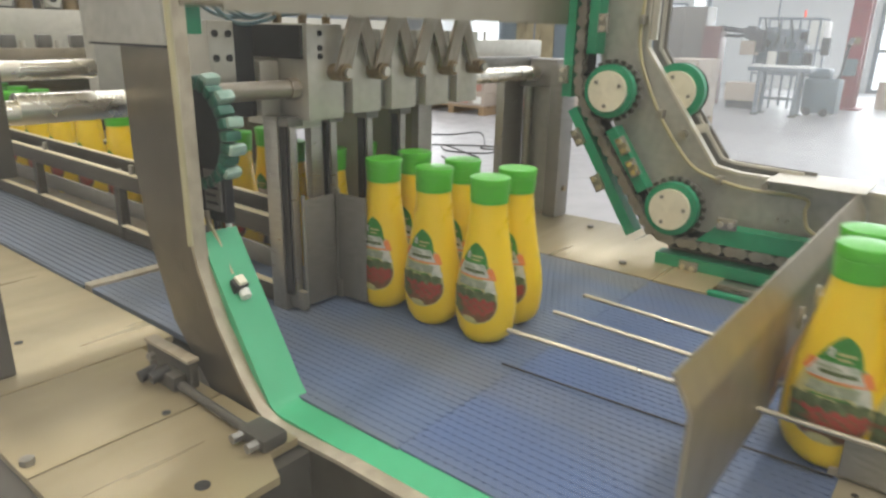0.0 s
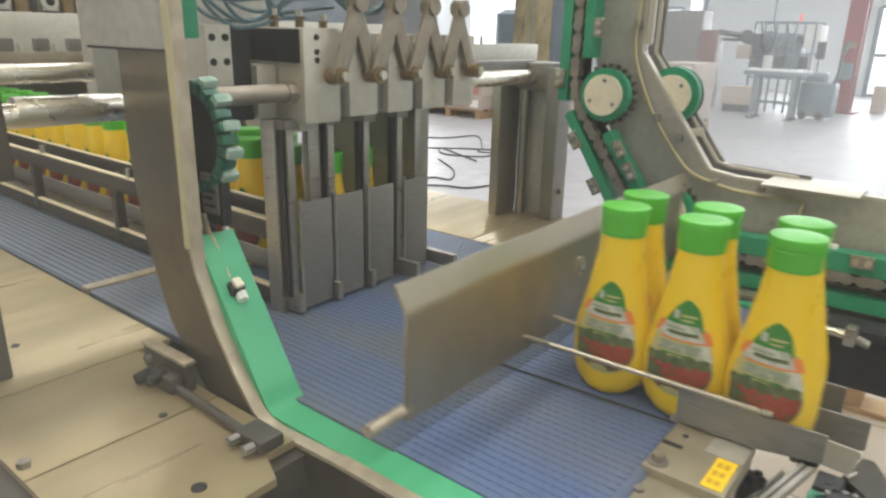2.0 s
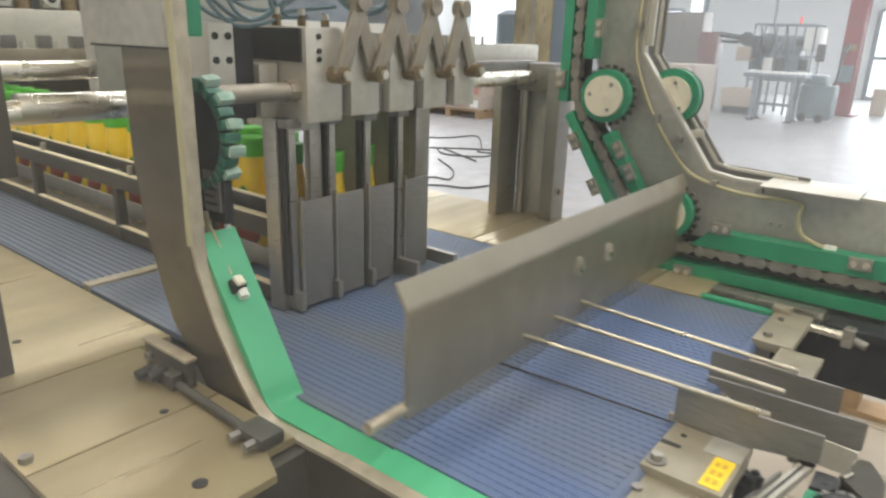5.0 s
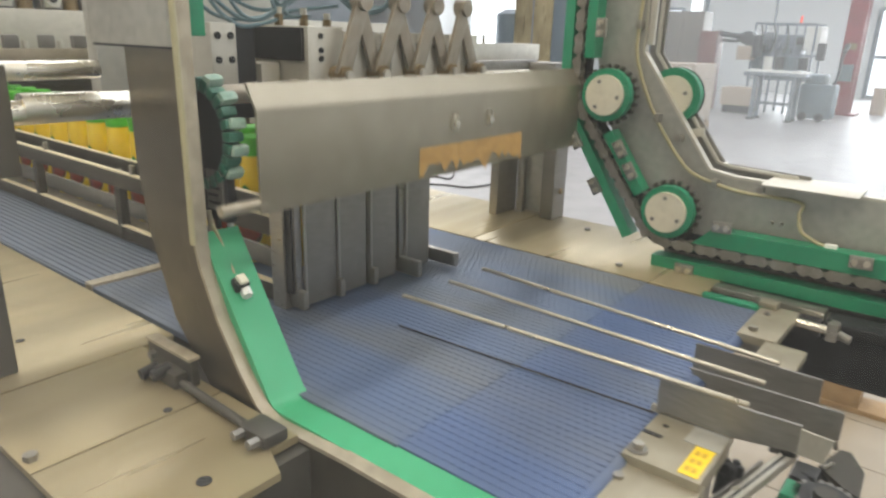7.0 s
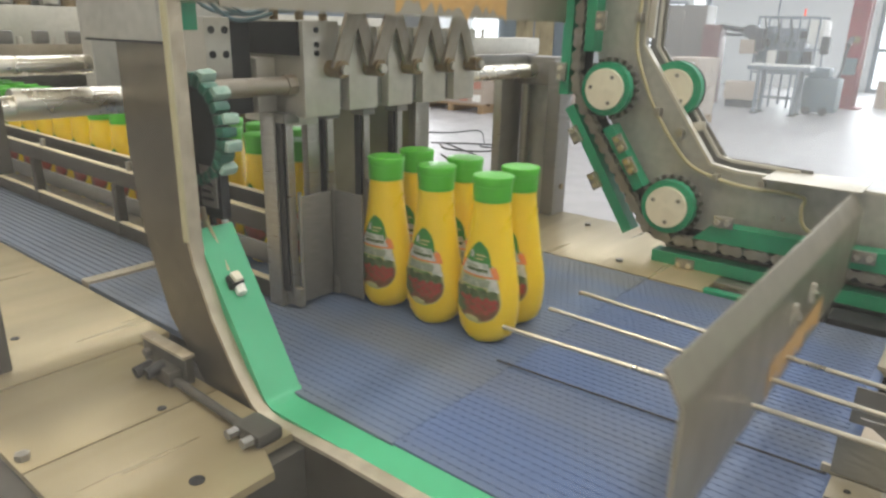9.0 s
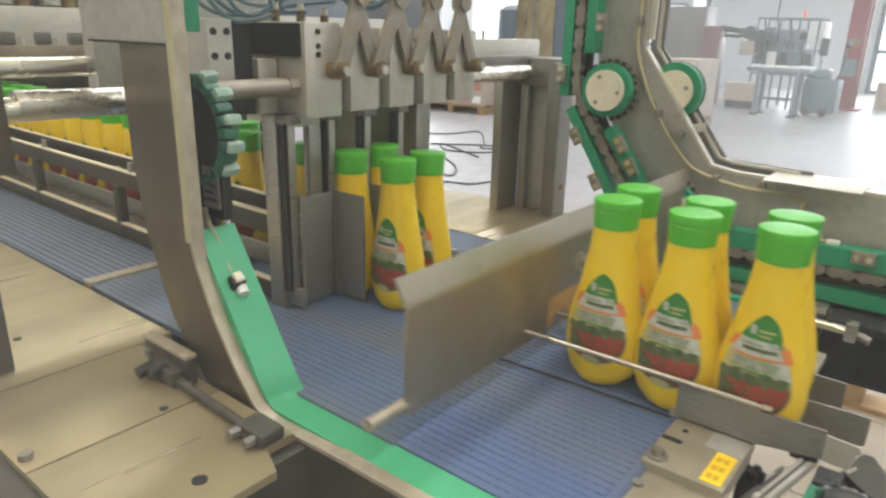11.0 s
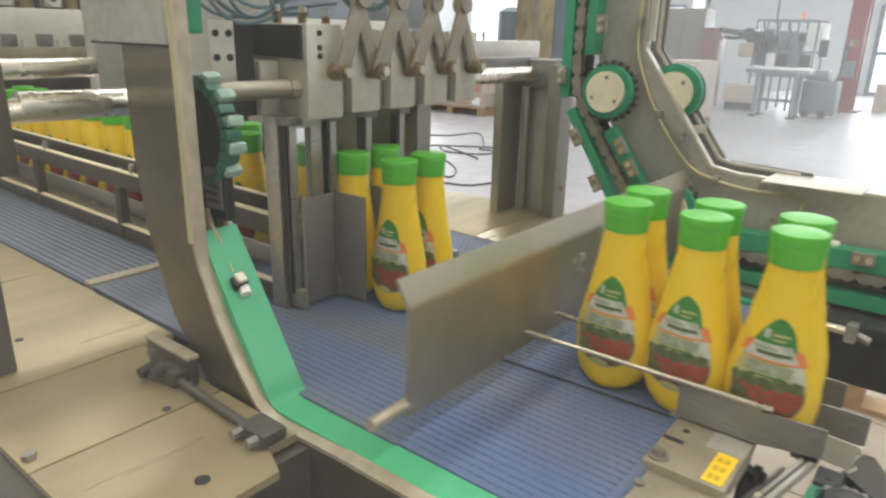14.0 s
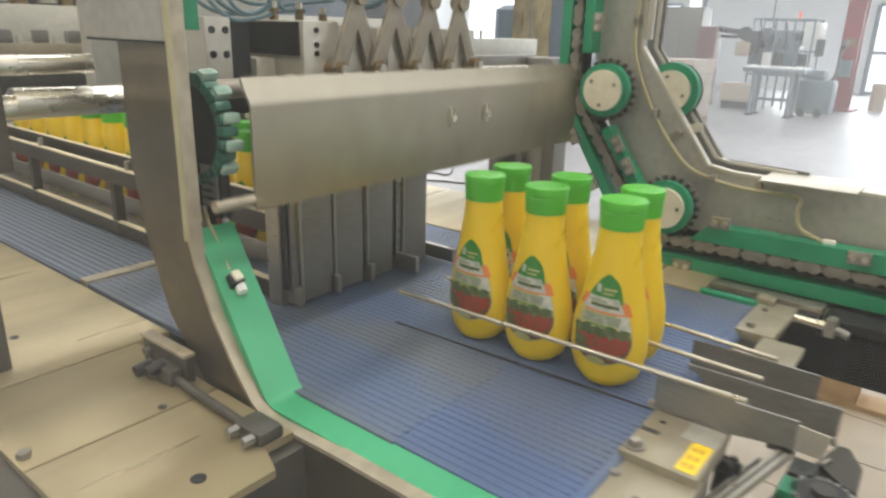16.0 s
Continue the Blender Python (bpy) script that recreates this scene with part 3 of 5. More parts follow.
bar_part("rim", [(x + 0.001, z + 0.001) for x, z in front], 0.0022, EDGE, nf, NY0 - 0.001, NY1 + 0.002, "bare worn plate edge")
gl = [(-0.622, 0.160), (-0.575, 0.086), (-0.521, 0.001), (-0.513, -0.006), (-0.503, -0.009), (-0.477, -0.009), (0.6, -0.008)]
part("guide_strip", band(B(), gl, 0.006, NY1 + 0.0005, 0.411), GREEN_NEAR, nf, "pale green plastic guide strip")
part("upper_guide", box(B(), -0.627, -0.6195, 0.372, 0.392, 0.360, 0.95, 0.002), GREEN, nf, "green plastic upper chain guide")
# lighter grey panel stands for the guard sheet's hazy reflection over the post
part("upper_panel", box(B(), -0.765, -0.612, 0.346, 0.354, 0.350, 0.95, 0.001), PLATE, nf)
part("panel_seam", box(B(), -0.763, -0.612, 0.3475, 0.354, 0.3475, 0.350), BLACK, nf, "dark panel seam")
part("cable_tube", tube(B(), [(-0.592, 0.343, 0.95), (-0.593, 0.342, 0.5), (-0.592, 0.342, 0.3), (-0.598, 0.345, 0.16)], 0.0032), HOSE_Y, nf, "yellowed thin tube")
ns = part("sprocket", cyl(B(), (-0.640, 0.386, 0.262), (-0.640, 0.400, 0.262), 0.049, 32), RUBBER, nf, "green plastic sprocket with pale inserts")
random.seed(11)
for k in range(13):
    a = -78 + 13.5 * k
    d = 0.003 * random.random()
    tooth = part("tooth", box(B(), -0.007, 0.005 + d, -0.010, 0.008, -0.0052, 0.0052, 0.003, pose(-0.640 + 0.052 * math.cos(radians(a)), 0.394, 0.262 + 0.052 * math.sin(radians(a)), 0, -a, 0)), GREEN_DARK, ns)
    if k % 2:
        e = random.uniform(-6, 6)
        part("insert", box(B(), -0.003, 0.0065 + d, -0.006 - d, 0.012, -0.0062, 0.0055, 0.004, pose(-0.640 + 0.055 * math.cos(radians(a)), 0.394, 0.262 + 0.055 * math.sin(radians(a)), e, -a + e, e)), PALE_GREEN, tooth, "worn pale insert")
part("motor_box", box(B(), -0.665, -0.598, 0.388, 0.400, 0.172, 0.262, 0.004), RUBBER, nf, "dark housing")
tag = part("rating_plate", box(B(), -0.630, -0.602, 0.3855, 0.3875, 0.185, 0.228), STEEL_DARK, nf, "small grey rating plate")
for k in range(4):
    part("print_bar", box(B(), -0.627, -0.606 - 0.004 * (k % 2), 0.3848, 0.3855, 0.192 + 0.008 * k, 0.195 + 0.008 * k), BLACK, tag)
for k, (x, y) in enumerate(((-0.628, 0.387), (-0.632, 0.398), (-0.625, 0.408))):
    part("connector", cyl(B(), (x, y, 0.160), (x - 0.004, y, 0.182), 0.0035, 10), (EDGE, BLACK, WHITE)[k], nf)
SENSOR_AT = (-0.583, 0.385, 0.108)
sensor = part("sensor", box(B(), -0.0065, 0.0065, -0.008, 0.008, -0.009, 0.009, 0.002), BLACK, nf, "small dark proximity sensor with white tip")
sensor.matrix_basis = pose(SENSOR_AT[0], SENSOR_AT[1], SENSOR_AT[2], 0, 33, 0)
part("tip", cyl(B(), (0.005, 0.003, 0.001), (0.015, 0.001, 0.0), 0.0058, 6), WHITE, sensor, "white plastic nut")
part("bracket", box(B(), -0.006, 0.006, -0.005, 0.005, 0.009, 0.014, 0.002), CREAM, sensor, "pale bracket")
part("sensor_cable", tube(B(), [(SENSOR_AT[0] - 0.008, SENSOR_AT[1], SENSOR_AT[2] + 0.012), (-0.606, 0.386, 0.142), (-0.620, 0.382, 0.170)], 0.002), HOSE_Y, nf)

# clamp on the near deck with its adjusting rod
cl = thing("rail_clamp", "dark steel clamp block with adjusting rod on the deck", "clamp")
part("block", box(B(), -0.693, -0.605, 0.334, 0.344, 0.0, 0.030, 0.002), IRON, cl)
part("cap_plate", box(B(), -0.693, -0.605, 0.332, 0.346, 0.030, 0.034, 0.001), EDGE, cl)
for x, z in ((-0.660, 0.007), (-0.635, 0.014)):
    part("knob", cyl(B(), (x, 0.306, z), (x, 0.326, z + 0.003), 0.0065, 12), BLACK, cl)
part("side_bolt", cyl(B(), (-0.676, 0.3325, 0.018), (-0.676, 0.326, 0.018), 0.005, 6), STEEL_DARK, cl)
part("jaw", box(B(), -0.650, -0.612, 0.318, 0.334, 0.0, 0.018, 0.003), IRON, cl)
part("rod", cyl(B(), (-0.62, 0.327, 0.006), (-0.485, 0.322, 0.006), 0.005, 12), IRON, cl)
part("end_block", box(B(), -0.492, -0.452, 0.312, 0.340, 0.0, 0.014, 0.004), IRON, cl)
for x in (-0.485, -0.462):
    part("bolt", cyl(B(), (x, 0.301, 0.008), (x, 0.312, 0.008), 0.0052, 6), STEEL_DARK, cl)

# ---- gate portal ----
gp = thing("lane_gate_machine", "milled aluminium gate blocks with scissor links over the lanes", "machine head")
bk = part("block", box(B(), -0.80, -0.66, 0.555, 0.613, 0.258, 0.373, 0.002), MILLED, gp)
part("dark_window", box(B(), -0.775, -0.667, 0.551, 0.556, 0.332, 0.371), BLACK, bk, "black cover plate")
part("lug", box(B(), -0.79, -0.69, 0.558, 0.60, 0.245, 0.258), MILLED, bk)
for x, z in ((-0.659, 0.345), (-0.659, 0.362), (-0.659, 0.335)):
    part("screw", cyl(B(), (x - 0.002, 0.575, z), (x + 0.001, 0.575, z), 0.0035, 12), BLACK, bk)
for i, (a, b) in enumerate(((0.629, 0.682), (0.703, 0.754), (0.776, 0.829), (0.850, 0.902))):
    bk = part("block", box(B(), -0.80, -0.66, a, b, 0.262, 0.368, 0.002), MILLED, gp)
    part("screw", cyl(B(), (-0.662, a + 0.02, 0.35), (-0.659, a + 0.02, 0.35), 0.0035, 12), BLACK, bk)
    # dull steel filler put in for the dark gaps between the blocks
    part("spacer", box(B(), -0.79, -0.672, a - 0.019, a - 0.002, 0.266, 0.355), STEEL_DARK, gp)
PIV = [0.597, 0.664, 0.738, 0.812, 0.882]
TOPS = [0.632, 0.703, 0.775, 0.843]


def link_bar(y0, z0, y1, z1, x, w, parent):
    l = math.hypot(y1 - y0, z1 - z0)
    a = math.degrees(math.atan2(z1 - z0, y1 - y0))
    ob = part("link", box(B(), -0.003, 0.003, -0.004, l + 0.004, -w, w, 0.0015), LINK, parent, "worn steel scissor link")
    ob.matrix_basis = pose(x, y0, z0, a, 0, 0)
    return ob


for k in range(4):
    link_bar(PIV[k], 0.318, TOPS[k], 0.405, -0.644, 0.0115, gp)
    link_bar(PIV[k + 1], 0.318, TOPS[k], 0.405, -0.652, 0.010, gp)
for k, y in enumerate(PIV):
    part("pivot_pin", cyl(B(), (-0.66, y, 0.316), (-0.636, y, 0.316), 0.0108, 20), BRASS, gp, "rusty brass pivot bush")
    part("pin_head", cyl(B(), (-0.634, y, 0.316), (-0.630, y, 0.316), 0.006, 12), MILLED, gp)
for y in TOPS:
    part("pivot_pin", cyl(B(), (-0.656, y, 0.405), (-0.636, y, 0.405), 0.0115, 20), LINK, gp)
part("top_slide", box(B(), -0.70, -0.656, 0.56, 0.92, 0.425, 0.46, 0.003), STEEL, gp)
part("cross_shaft", cyl(B(), (-0.75, 0.24, 0.283), (-0.75, 0.60, 0.283), 0.0125, 28), CHROME, gp, "polished steel cross shaft")
part("front_shaft", cyl(B(), (-0.682, 0.432, 0.2965), (-0.682, 0.5545, 0.2965), 0.0112, 24), LINK, gp, "worn steel shaft")
part("shaft_nut", cyl(B(), (-0.682, 0.5405, 0.2965), (-0.682, 0.5545, 0.2965), 0.0135, 8), LINK, gp)
part("shaft_collar", cyl(B(), (-0.75, 0.548, 0.283), (-0.75, 0.556, 0.283), 0.019, 28), STEEL_DARK, gp)
part("cross_shaft", cyl(B(), (-0.75, 0.90, 0.290), (-0.75, 1.25, 0.290), 0.0145, 28), CHROME, gp, "polished steel cross shaft")
part("shaft_sleeve", cyl(B(), (-0.75, 0.262, 0.287), (-0.75, 0.372, 0.285), 0.0150, 32), CHROME, gp, "thick polished shaft sleeve")
part("cross_shaft", cyl(B(), (-0.75, 0.20, 0.323), (-0.75, 0.342, 0.323), 0.0098, 28), CHROME, gp, "polished steel cross shaft")
part("back_beam", box(B(), -0.86, -0.82, 0.50, 1.36, 0.318, 0.352, 0.003), MILLED, gp)
part("mid_beam", box(B(), -0.79, -0.762, 0.90, 1.26, 0.300, 0.322, 0.003), STEEL_DARK, gp)
for y in (1.12, 1.17):
    part("stud", cyl(B(), (-0.84, y, 0.352), (-0.84, y, 0.368), 0.003, 8), STEEL, gp)
part("shaft_bracket", box(B(), -0.79, -0.70, 1.225, 1.30, 0.262, 0.318, 0.004), STEEL_DARK, gp)
# added plate: stands for a brownish reflection in the guard sheet, no real part
part("hanger_plate", box(B(), -0.742, -0.734, 0.175, 0.249, 0.223, 0.330, 0.001), NEAR_PLATE, gp, "brownish plate standing for a reflection in the guard sheet")
part("shaft_end_plate", box(B(), -0.815, -0.775, 0.195, 0.228, -0.0, 0.33, 0.003), IRON, gp, "dark end plate of the cross shafts")
# beam with small brackets, and the valve plate, behind the head
rb = part("rear_beam", box(B(), -1.07, -1.05, 0.10, 0.52, 0.317, 0.334, 0.001), EDGE, gp, "bare beige beam")
for y in (0.372, 0.418, 0.462):
    part("bracket", box(B(), -1.062, -1.050, y - 0.010, y + 0.010, 0.334, 0.352, 0.003), STEEL_DARK, rb)
    part("bolt", cyl(B(), (-1.052, y + 0.017, 0.334), (-1.052, y + 0.017, 0.344), 0.004, 8), MILLED, rb)
sb = part("side_block", box(B(), -0.80, -0.705, 0.452, 0.486, 0.300, 0.374, 0.002), MILLED, gp)
for y in (0.4605, 0.478):
    for z in (0.333, 0.360):
        part("screw_hole", cyl(B(), (-0.707, y, z), (-0.7035, y, z), 0.0042, 14), BLACK, sb)
# solid black block put in to make the gap between the blocks dark
part("dark_gap", box(B(), -0.80, -0.72, 0.488, 0.522, 0.262, 0.372), BLACK, gp)
part("side_block", box(B(), -0.80, -0.712, 0.524, 0.553, 0.262, 0.328, 0.002), MILLED, gp)
vp = part("valve_plate", box(B(), -1.00, -0.97, 0.447, 0.75, 0.25, 0.43, 0.003), PLATE, gp)

col = thing("portal_column", "grey steel channel column standing on the far deck", "column")
part("channel", box(B(), -0.806, -0.786, 1.17, 1.245, 0.0, 0.31, 0.002), STEEL, col)
part("pipe", cyl(B(), (-0.768, 1.235, 0.0), (-0.768, 1.235, 0.30), 0.010, 16), STEEL, col)
part("web", box(B(), -0.786, -0.712, 1.25, 1.262, 0.0, 0.31, 0.001), PLATE, col)
part("channel", box(B(), -0.705, -0.675, 1.212, 1.262, 0.0, 0.31, 0.002), STEEL_DARK, col)
part("foot_screw", cyl(B(), (-0.672, 1.235, 0.06), (-0.668, 1.235, 0.06), 0.006, 8), BRASS, col)

# lanes: rails, dividers, feet
ln = thing("lane_guide", "steel lane rails with dividers and hooked feet above the belt", "lane guide")
RAILS = [0.548, 0.616, 0.684, 0.753]
for k, y in enumerate(RAILS):
    rail = part("rail", box(B(), -0.700, -0.684, y - 0.0055, y + 0.0055, 0.018, 0.262, 0.0015), STEEL, ln)
    part("groove", box(B(), -0.700, -0.688, y - 0.0095, y - 0.0058, 0.025, 0.262), BLACK, rail, "dark groove")
    part("groove", box(B(), -0.700, -0.688, y + 0.0058, y + 0.0085, 0.025, 0.262), STEEL_DARK, rail)
    part("head", box(B(), -0.705, -0.680, y - 0.011, y + 0.013, 0.250, 0.262, 0.001), STEEL_DARK, rail)
    ext = 0.012 if k < 3 else 0.040
    part("foot", box(B(), -0.76, -0.684 + ext, y - 0.004, y + 0.005, 0.004, 0.030, 0.0015), STEEL, rail)
part("rear_post", box(B(), -0.705, -0.690, 0.795, 0.828, 0.006, 0.262, 0.002), STEEL, ln)
part("foot", box(B(), -0.76, -0.635, 0.830, 0.840, 0.004, 0.026, 0.0015), STEEL, ln)
for y in (0.6805, 0.757, 0.835):
    part("divider", box(B(), -1.9, -0.708, y - 0.0012, y + 0.0012, 0.012, 0.10), STEEL, ln)
    part("divider_fin", box(B(), -0.780, -0.700, y - 0.0012, y + 0.0012, 0.10, 0.262), FIN, ln)
part("side_post", box(B(), -0.728, -0.700, 0.535, 0.560, 0.0, 0.262, 0.002), STEEL, ln)
part("side_post", box(B(), -0.705, -0.692, 0.583, 0.604, 0.01, 0.262, 0.002), STEEL, ln)
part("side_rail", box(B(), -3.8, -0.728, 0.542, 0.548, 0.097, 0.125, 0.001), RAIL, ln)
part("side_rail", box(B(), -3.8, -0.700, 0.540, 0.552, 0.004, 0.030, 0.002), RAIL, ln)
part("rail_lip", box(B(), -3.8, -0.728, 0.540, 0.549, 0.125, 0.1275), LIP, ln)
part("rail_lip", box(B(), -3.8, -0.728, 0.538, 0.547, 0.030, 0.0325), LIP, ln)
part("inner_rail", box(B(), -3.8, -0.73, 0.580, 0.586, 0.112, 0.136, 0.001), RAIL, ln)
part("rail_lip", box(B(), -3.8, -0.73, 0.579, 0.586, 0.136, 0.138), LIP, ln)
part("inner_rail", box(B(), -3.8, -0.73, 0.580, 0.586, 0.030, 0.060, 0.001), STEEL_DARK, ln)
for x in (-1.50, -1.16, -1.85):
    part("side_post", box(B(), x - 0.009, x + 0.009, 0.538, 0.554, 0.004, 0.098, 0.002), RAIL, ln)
    part("stud", cyl(B(), (x + 0.05, 0.546, 0.128), (x + 0.05, 0.546, 0.143), 0.005, 10), STEEL, ln)
    part("cross_rod", cyl(B(), (x - 0.06, 0.545, 0.112), (x - 0.06, 0.86, 0.112), 0.006, 10), STEEL, ln)
# added panel: closes off the bright floor so the lanes' background stays dark
part("lane_back", box(B(), -3.8, -1.12, 0.892, 0.898, 0.0, 0.275, 0.001), RAIL, ln, "dark stained panel added behind the lanes to hide the floor")
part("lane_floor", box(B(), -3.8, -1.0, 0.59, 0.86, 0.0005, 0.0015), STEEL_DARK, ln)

# gate leaves
LEAVES = []
for k, y in enumerate((0.556, 0.6165, 0.681, 0.760)):
    leaf = thing("gate_leaf", "flat steel gate leaf closing a bottle lane", "gate", "lane gates", at=(-0.682, y, 0.0))
    part("leaf", box(B(), -0.002, 0.002, 0.001, 0.054, 0.006, 0.154, 0.0006), STEEL_DARK, leaf)
    part("hinge_pin", cyl(B(), (0, 0.001, 0.004), (0, 0.001, 0.16), 0.0028, 10), STEEL, leaf)
    LEAVES.append((leaf, y))

# ---- flight bars ----
BAR_Y0, BAR_Y1 = 0.407, 1.108


def flight_bar(glued):
    fb = thing("flight_bar", "steel flight bar with folded lip" + (" and torn orange glue" if glued else " and two slots"), "pusher bar", "chain-driven flight bars")
    L = BAR_Y1 - BAR_Y0
    pr = [(-0.0015, 0.0), (0.0015, 0.0), (0.0015, 0.103), (0.0008, 0.107), (-0.0012, 0.1108), (-0.0128, 0.1315), (-0.0155, 0.1303), (-0.0040, 0.1095), (-0.0020, 0.106), (-0.0015, 0.1025)]
    part("plate", prism(B(), pr, BAR_Y0, BAR_Y1), STEEL_BAR, fb)
    for y in (0.727, 0.808):
        s = part("slot", box(B(), 0.0013, 0.0028, y - 0.005, y + 0.005, 0.058, 0.082, 0.004), MILLED, fb, "oval slot with bright washer")
        part("bolt", cyl(B(), (0.002, y, 0.068), (0.0085, y, 0.068), 0.0055, 6), CHROME, s)
    part("carrier_rod", cyl(B(), (-0.004, BAR_Y0 - 0.045, 0.010), (-0.004, BAR_Y0 + 0.01, 0.010), 0.006, 14), EDGE, fb, "pale carrier rod")
    part("carrier_rod", cyl(B(), (-0.004, BAR_Y1 - 0.02, 0.040), (-0.004, BAR_Y1 + 0.012, 0.040), 0.007, 14), STEEL, fb)
    part("end_bracket", box(B(), -0.006, 0.001, BAR_Y1 - 0.035, BAR_Y1 - 0.001, 0.005, 0.075, 0.001), STEEL_DARK, fb)
    if glued:
        bm = B()
        n = 28
        random.seed(5)
        tops, lows = [], []
        for i in range(n + 1):
            y = 0.655 + 0.245 * i / n
            tops.append(bm.verts.new((0.0022, y, 0.041)))
            lows.append(bm.verts.new((0.0022, y, 0.004 + 0.016 * random.random() - (0.012 if i in (0, 1, 9, 17, n - 1, n) else 0))))
        for i in range(n):
            bm.faces.new((tops[i], lows[i], lows[i + 1], tops[i + 1]))
        part("glue_film", bm, GLUE, fb, "torn strip of orange glue film")
    return fb


BARS = [flight_bar(False), flight_bar(False), flight_bar(True), flight_bar(True)]

# ---- telescoping belt nose with rods, fingers and end plates ----
nose = thing("belt_nose", "sliding belt nose with three guide rods, finger plates and end plates", "conveyor nose")
NX = -0.203
part("nose_belt", perforated(NX - 0.40, NX, BY0 + 0.002, BY1 - 0.002, -0.0006), BELT_FRONT, nose, "belt stretch tinted bluer for the daylight it reflects", smooth=None)
part("nose_roller", cyl(B(), (NX, BY0 + 0.004, -0.012), (NX, BY1 - 0.004, -0.012), 0.0105, 20), BELT_FRONT, nose)
RODS = [(0.603, 0.615, -0.541), (0.683, 0.670, -0.528), (0.757, 0.727, -0.526)]
for y0, y1, x0 in RODS:
    part("guide_rod", tube(B(), [(x0, y0, 0.044), (x0 + 0.02, y0, 0.0445), (x0 + 0.2, y0 * 0.5 + y1 * 0.5, 0.045), (-0.118, y1, 0.045)], 0.0028, 12), ROD, nose, "thin polished guide rod")
# thin black line along the belt, below the front guide rod
part("low_rod", cyl(B(), (-0.545, 0.597, 0.003), (-0.205, 0.613, 0.003), 0.0012, 8), BLACK, nose, "thin dark line along the belt below the front guide rod")
part("finger_plate", prism(B(), [(-0.203, 0.006), (-0.203, 0.043), (-0.127, 0.044), (-0.127, 0.040), (-0.072, 0.042), (-0.072, 0.014), (-0.127, 0.006)], 0.614, 0.617), STEEL_DARK, nose)
part("finger_plate", prism(B(), [(-0.193, 0.037), (-0.165, 0.020), (-0.06, 0.004), (-0.046, 0.012), (-0.046, 0.040)], 0.668, 0.671), STEEL_DARK, nose)
part("finger_plate", prism(B(), [(-0.205, 0.002), (-0.205, 0.041), (-0.075, 0.041), (-0.075, 0.002)], 0.725, 0.728), STEEL_DARK, nose)
part("finger_tip", prism(B(), [(-0.080, -0.004), (-0.086, 0.023), (-0.047, 0.021), (-0.052, -0.005)], 0.644, 0.6465), MILLED, nose, "pale worn finger tip")
pb = part("end_plate", box(B(), NX + 0.002, -0.128, 0.527, 0.618, -0.016, 0.002, 0.0012), NOSE_PLATE, nose, "cream-toned thick end plate with bolt and sticker")
part("slot", box(B(), -0.200, -0.181, 0.573, 0.579, 0.0019, 0.0026), BLACK, pb, "dark adjusting slot")
part("hole", cyl(B(), (-0.186, 0.598, 0.0015), (-0.186, 0.598, 0.0026), 0.003, 12), BLACK, pb)
part("recess", box(B(), -0.163, -0.129, 0.584, 0.617, 0.0019, 0.0027), PLATE, pb, "dull grey recessed patch")
part("washer", cyl(B(), (-0.191, 0.541, 0.002), (-0.191, 0.541, 0.0036), 0.0095, 20), STEEL_DARK, pb)
part("bolt", cyl(B(), (-0.191, 0.541, 0.0036), (-0.191, 0.541, 0.010), 0.0055, 6), STEEL, pb)
part("rear_lip", box(B(), -0.211, -0.128, 0.6215, 0.6255, -0.008, 0.007, 0.001), EDGE, pb, "bare angle strip behind the plate")
st = part("sticker", box(B(), -0.150, -0.132, 0.532, 0.583, 0.0022, 0.0028), STICK, pb, "yellow warning sticker")
for i in range(3):
    for j in range(2):
        part("print_mark", box(B(), -0.147 + 0.0062 * j, -0.1425 + 0.0062 * j, 0.538 + 0.0145 * i, 0.546 + 0.0145 * i, 0.0028, 0.0031), STICK_MARK, st)
pa = part("end_plate", box(B(), NX + 0.002, -0.152, 0.885, 1.018, -0.010, 0.002, 0.001), NOSE_PLATE, nose, "cream-toned end plate with bolts")
part("bolt", cyl(B(), (-0.186, 0.905, 0.002), (-0.186, 0.905, 0.008), 0.006, 6), STEEL, pa)
part("bolt", cyl(B(), (-0.186, 0.975, 0.002), (-0.186, 0.975, 0.006), 0.004, 6), STEEL_DARK, pa)
part("tab", box(B(), -0.165, -0.115, 0.800, 0.886, -0.010, 0.000, 0.001), NOSE_PLATE, pa)
part("tab", box(B(), -0.205, -0.180, 1.0, 1.022, 0.002, 0.010, 0.001), NOSE_PLATE, pa)
low = part("near_plate", box(B(), NX - 0.004, -0.126, 0.40, 0.540, -0.018, -0.007, 0.001), NOSE_PLATE, nose, "cream-toned lower plate")
part("screw", cyl(B(), (-0.192, 0.503, -0.007), (-0.192, 0.503, -0.004), 0.005, 12), STEEL_DARK, low)
part("lower_plate", box(B(), -0.126, -0.095, 0.40, 0.498, -0.030, -0.012, 0.001), NOSE_PLATE, low)
part("dark_slot", box(B(), -0.165, -0.127, 0.468, 0.484, -0.0075, -0.0062), BLACK, low, "dark open slot")
pc = part("push_rod", cyl(B(), (-0.158, 1.0, -0.006), (-0.10, 0.995, -0.006), 0.0065, 14), CHROME, nose)
part("rod_nut", box(B(), -0.112, -0.098, 0.985, 1.005, -0.018, 0.008, 0.002), STEEL, pc)
part("rod_thread", cyl(B(), (-0.098, 0.995, -0.008), (-0.082, 0.993, -0.012), 0.006, 12), STEEL_DARK, pc)
arm = part("lever_arm", box(B(), -0.100, 0.070, -0.0065, 0.0065, -0.005, 0.005, 0.0015), MILLED, nose, "slanted steel lever with a groove")
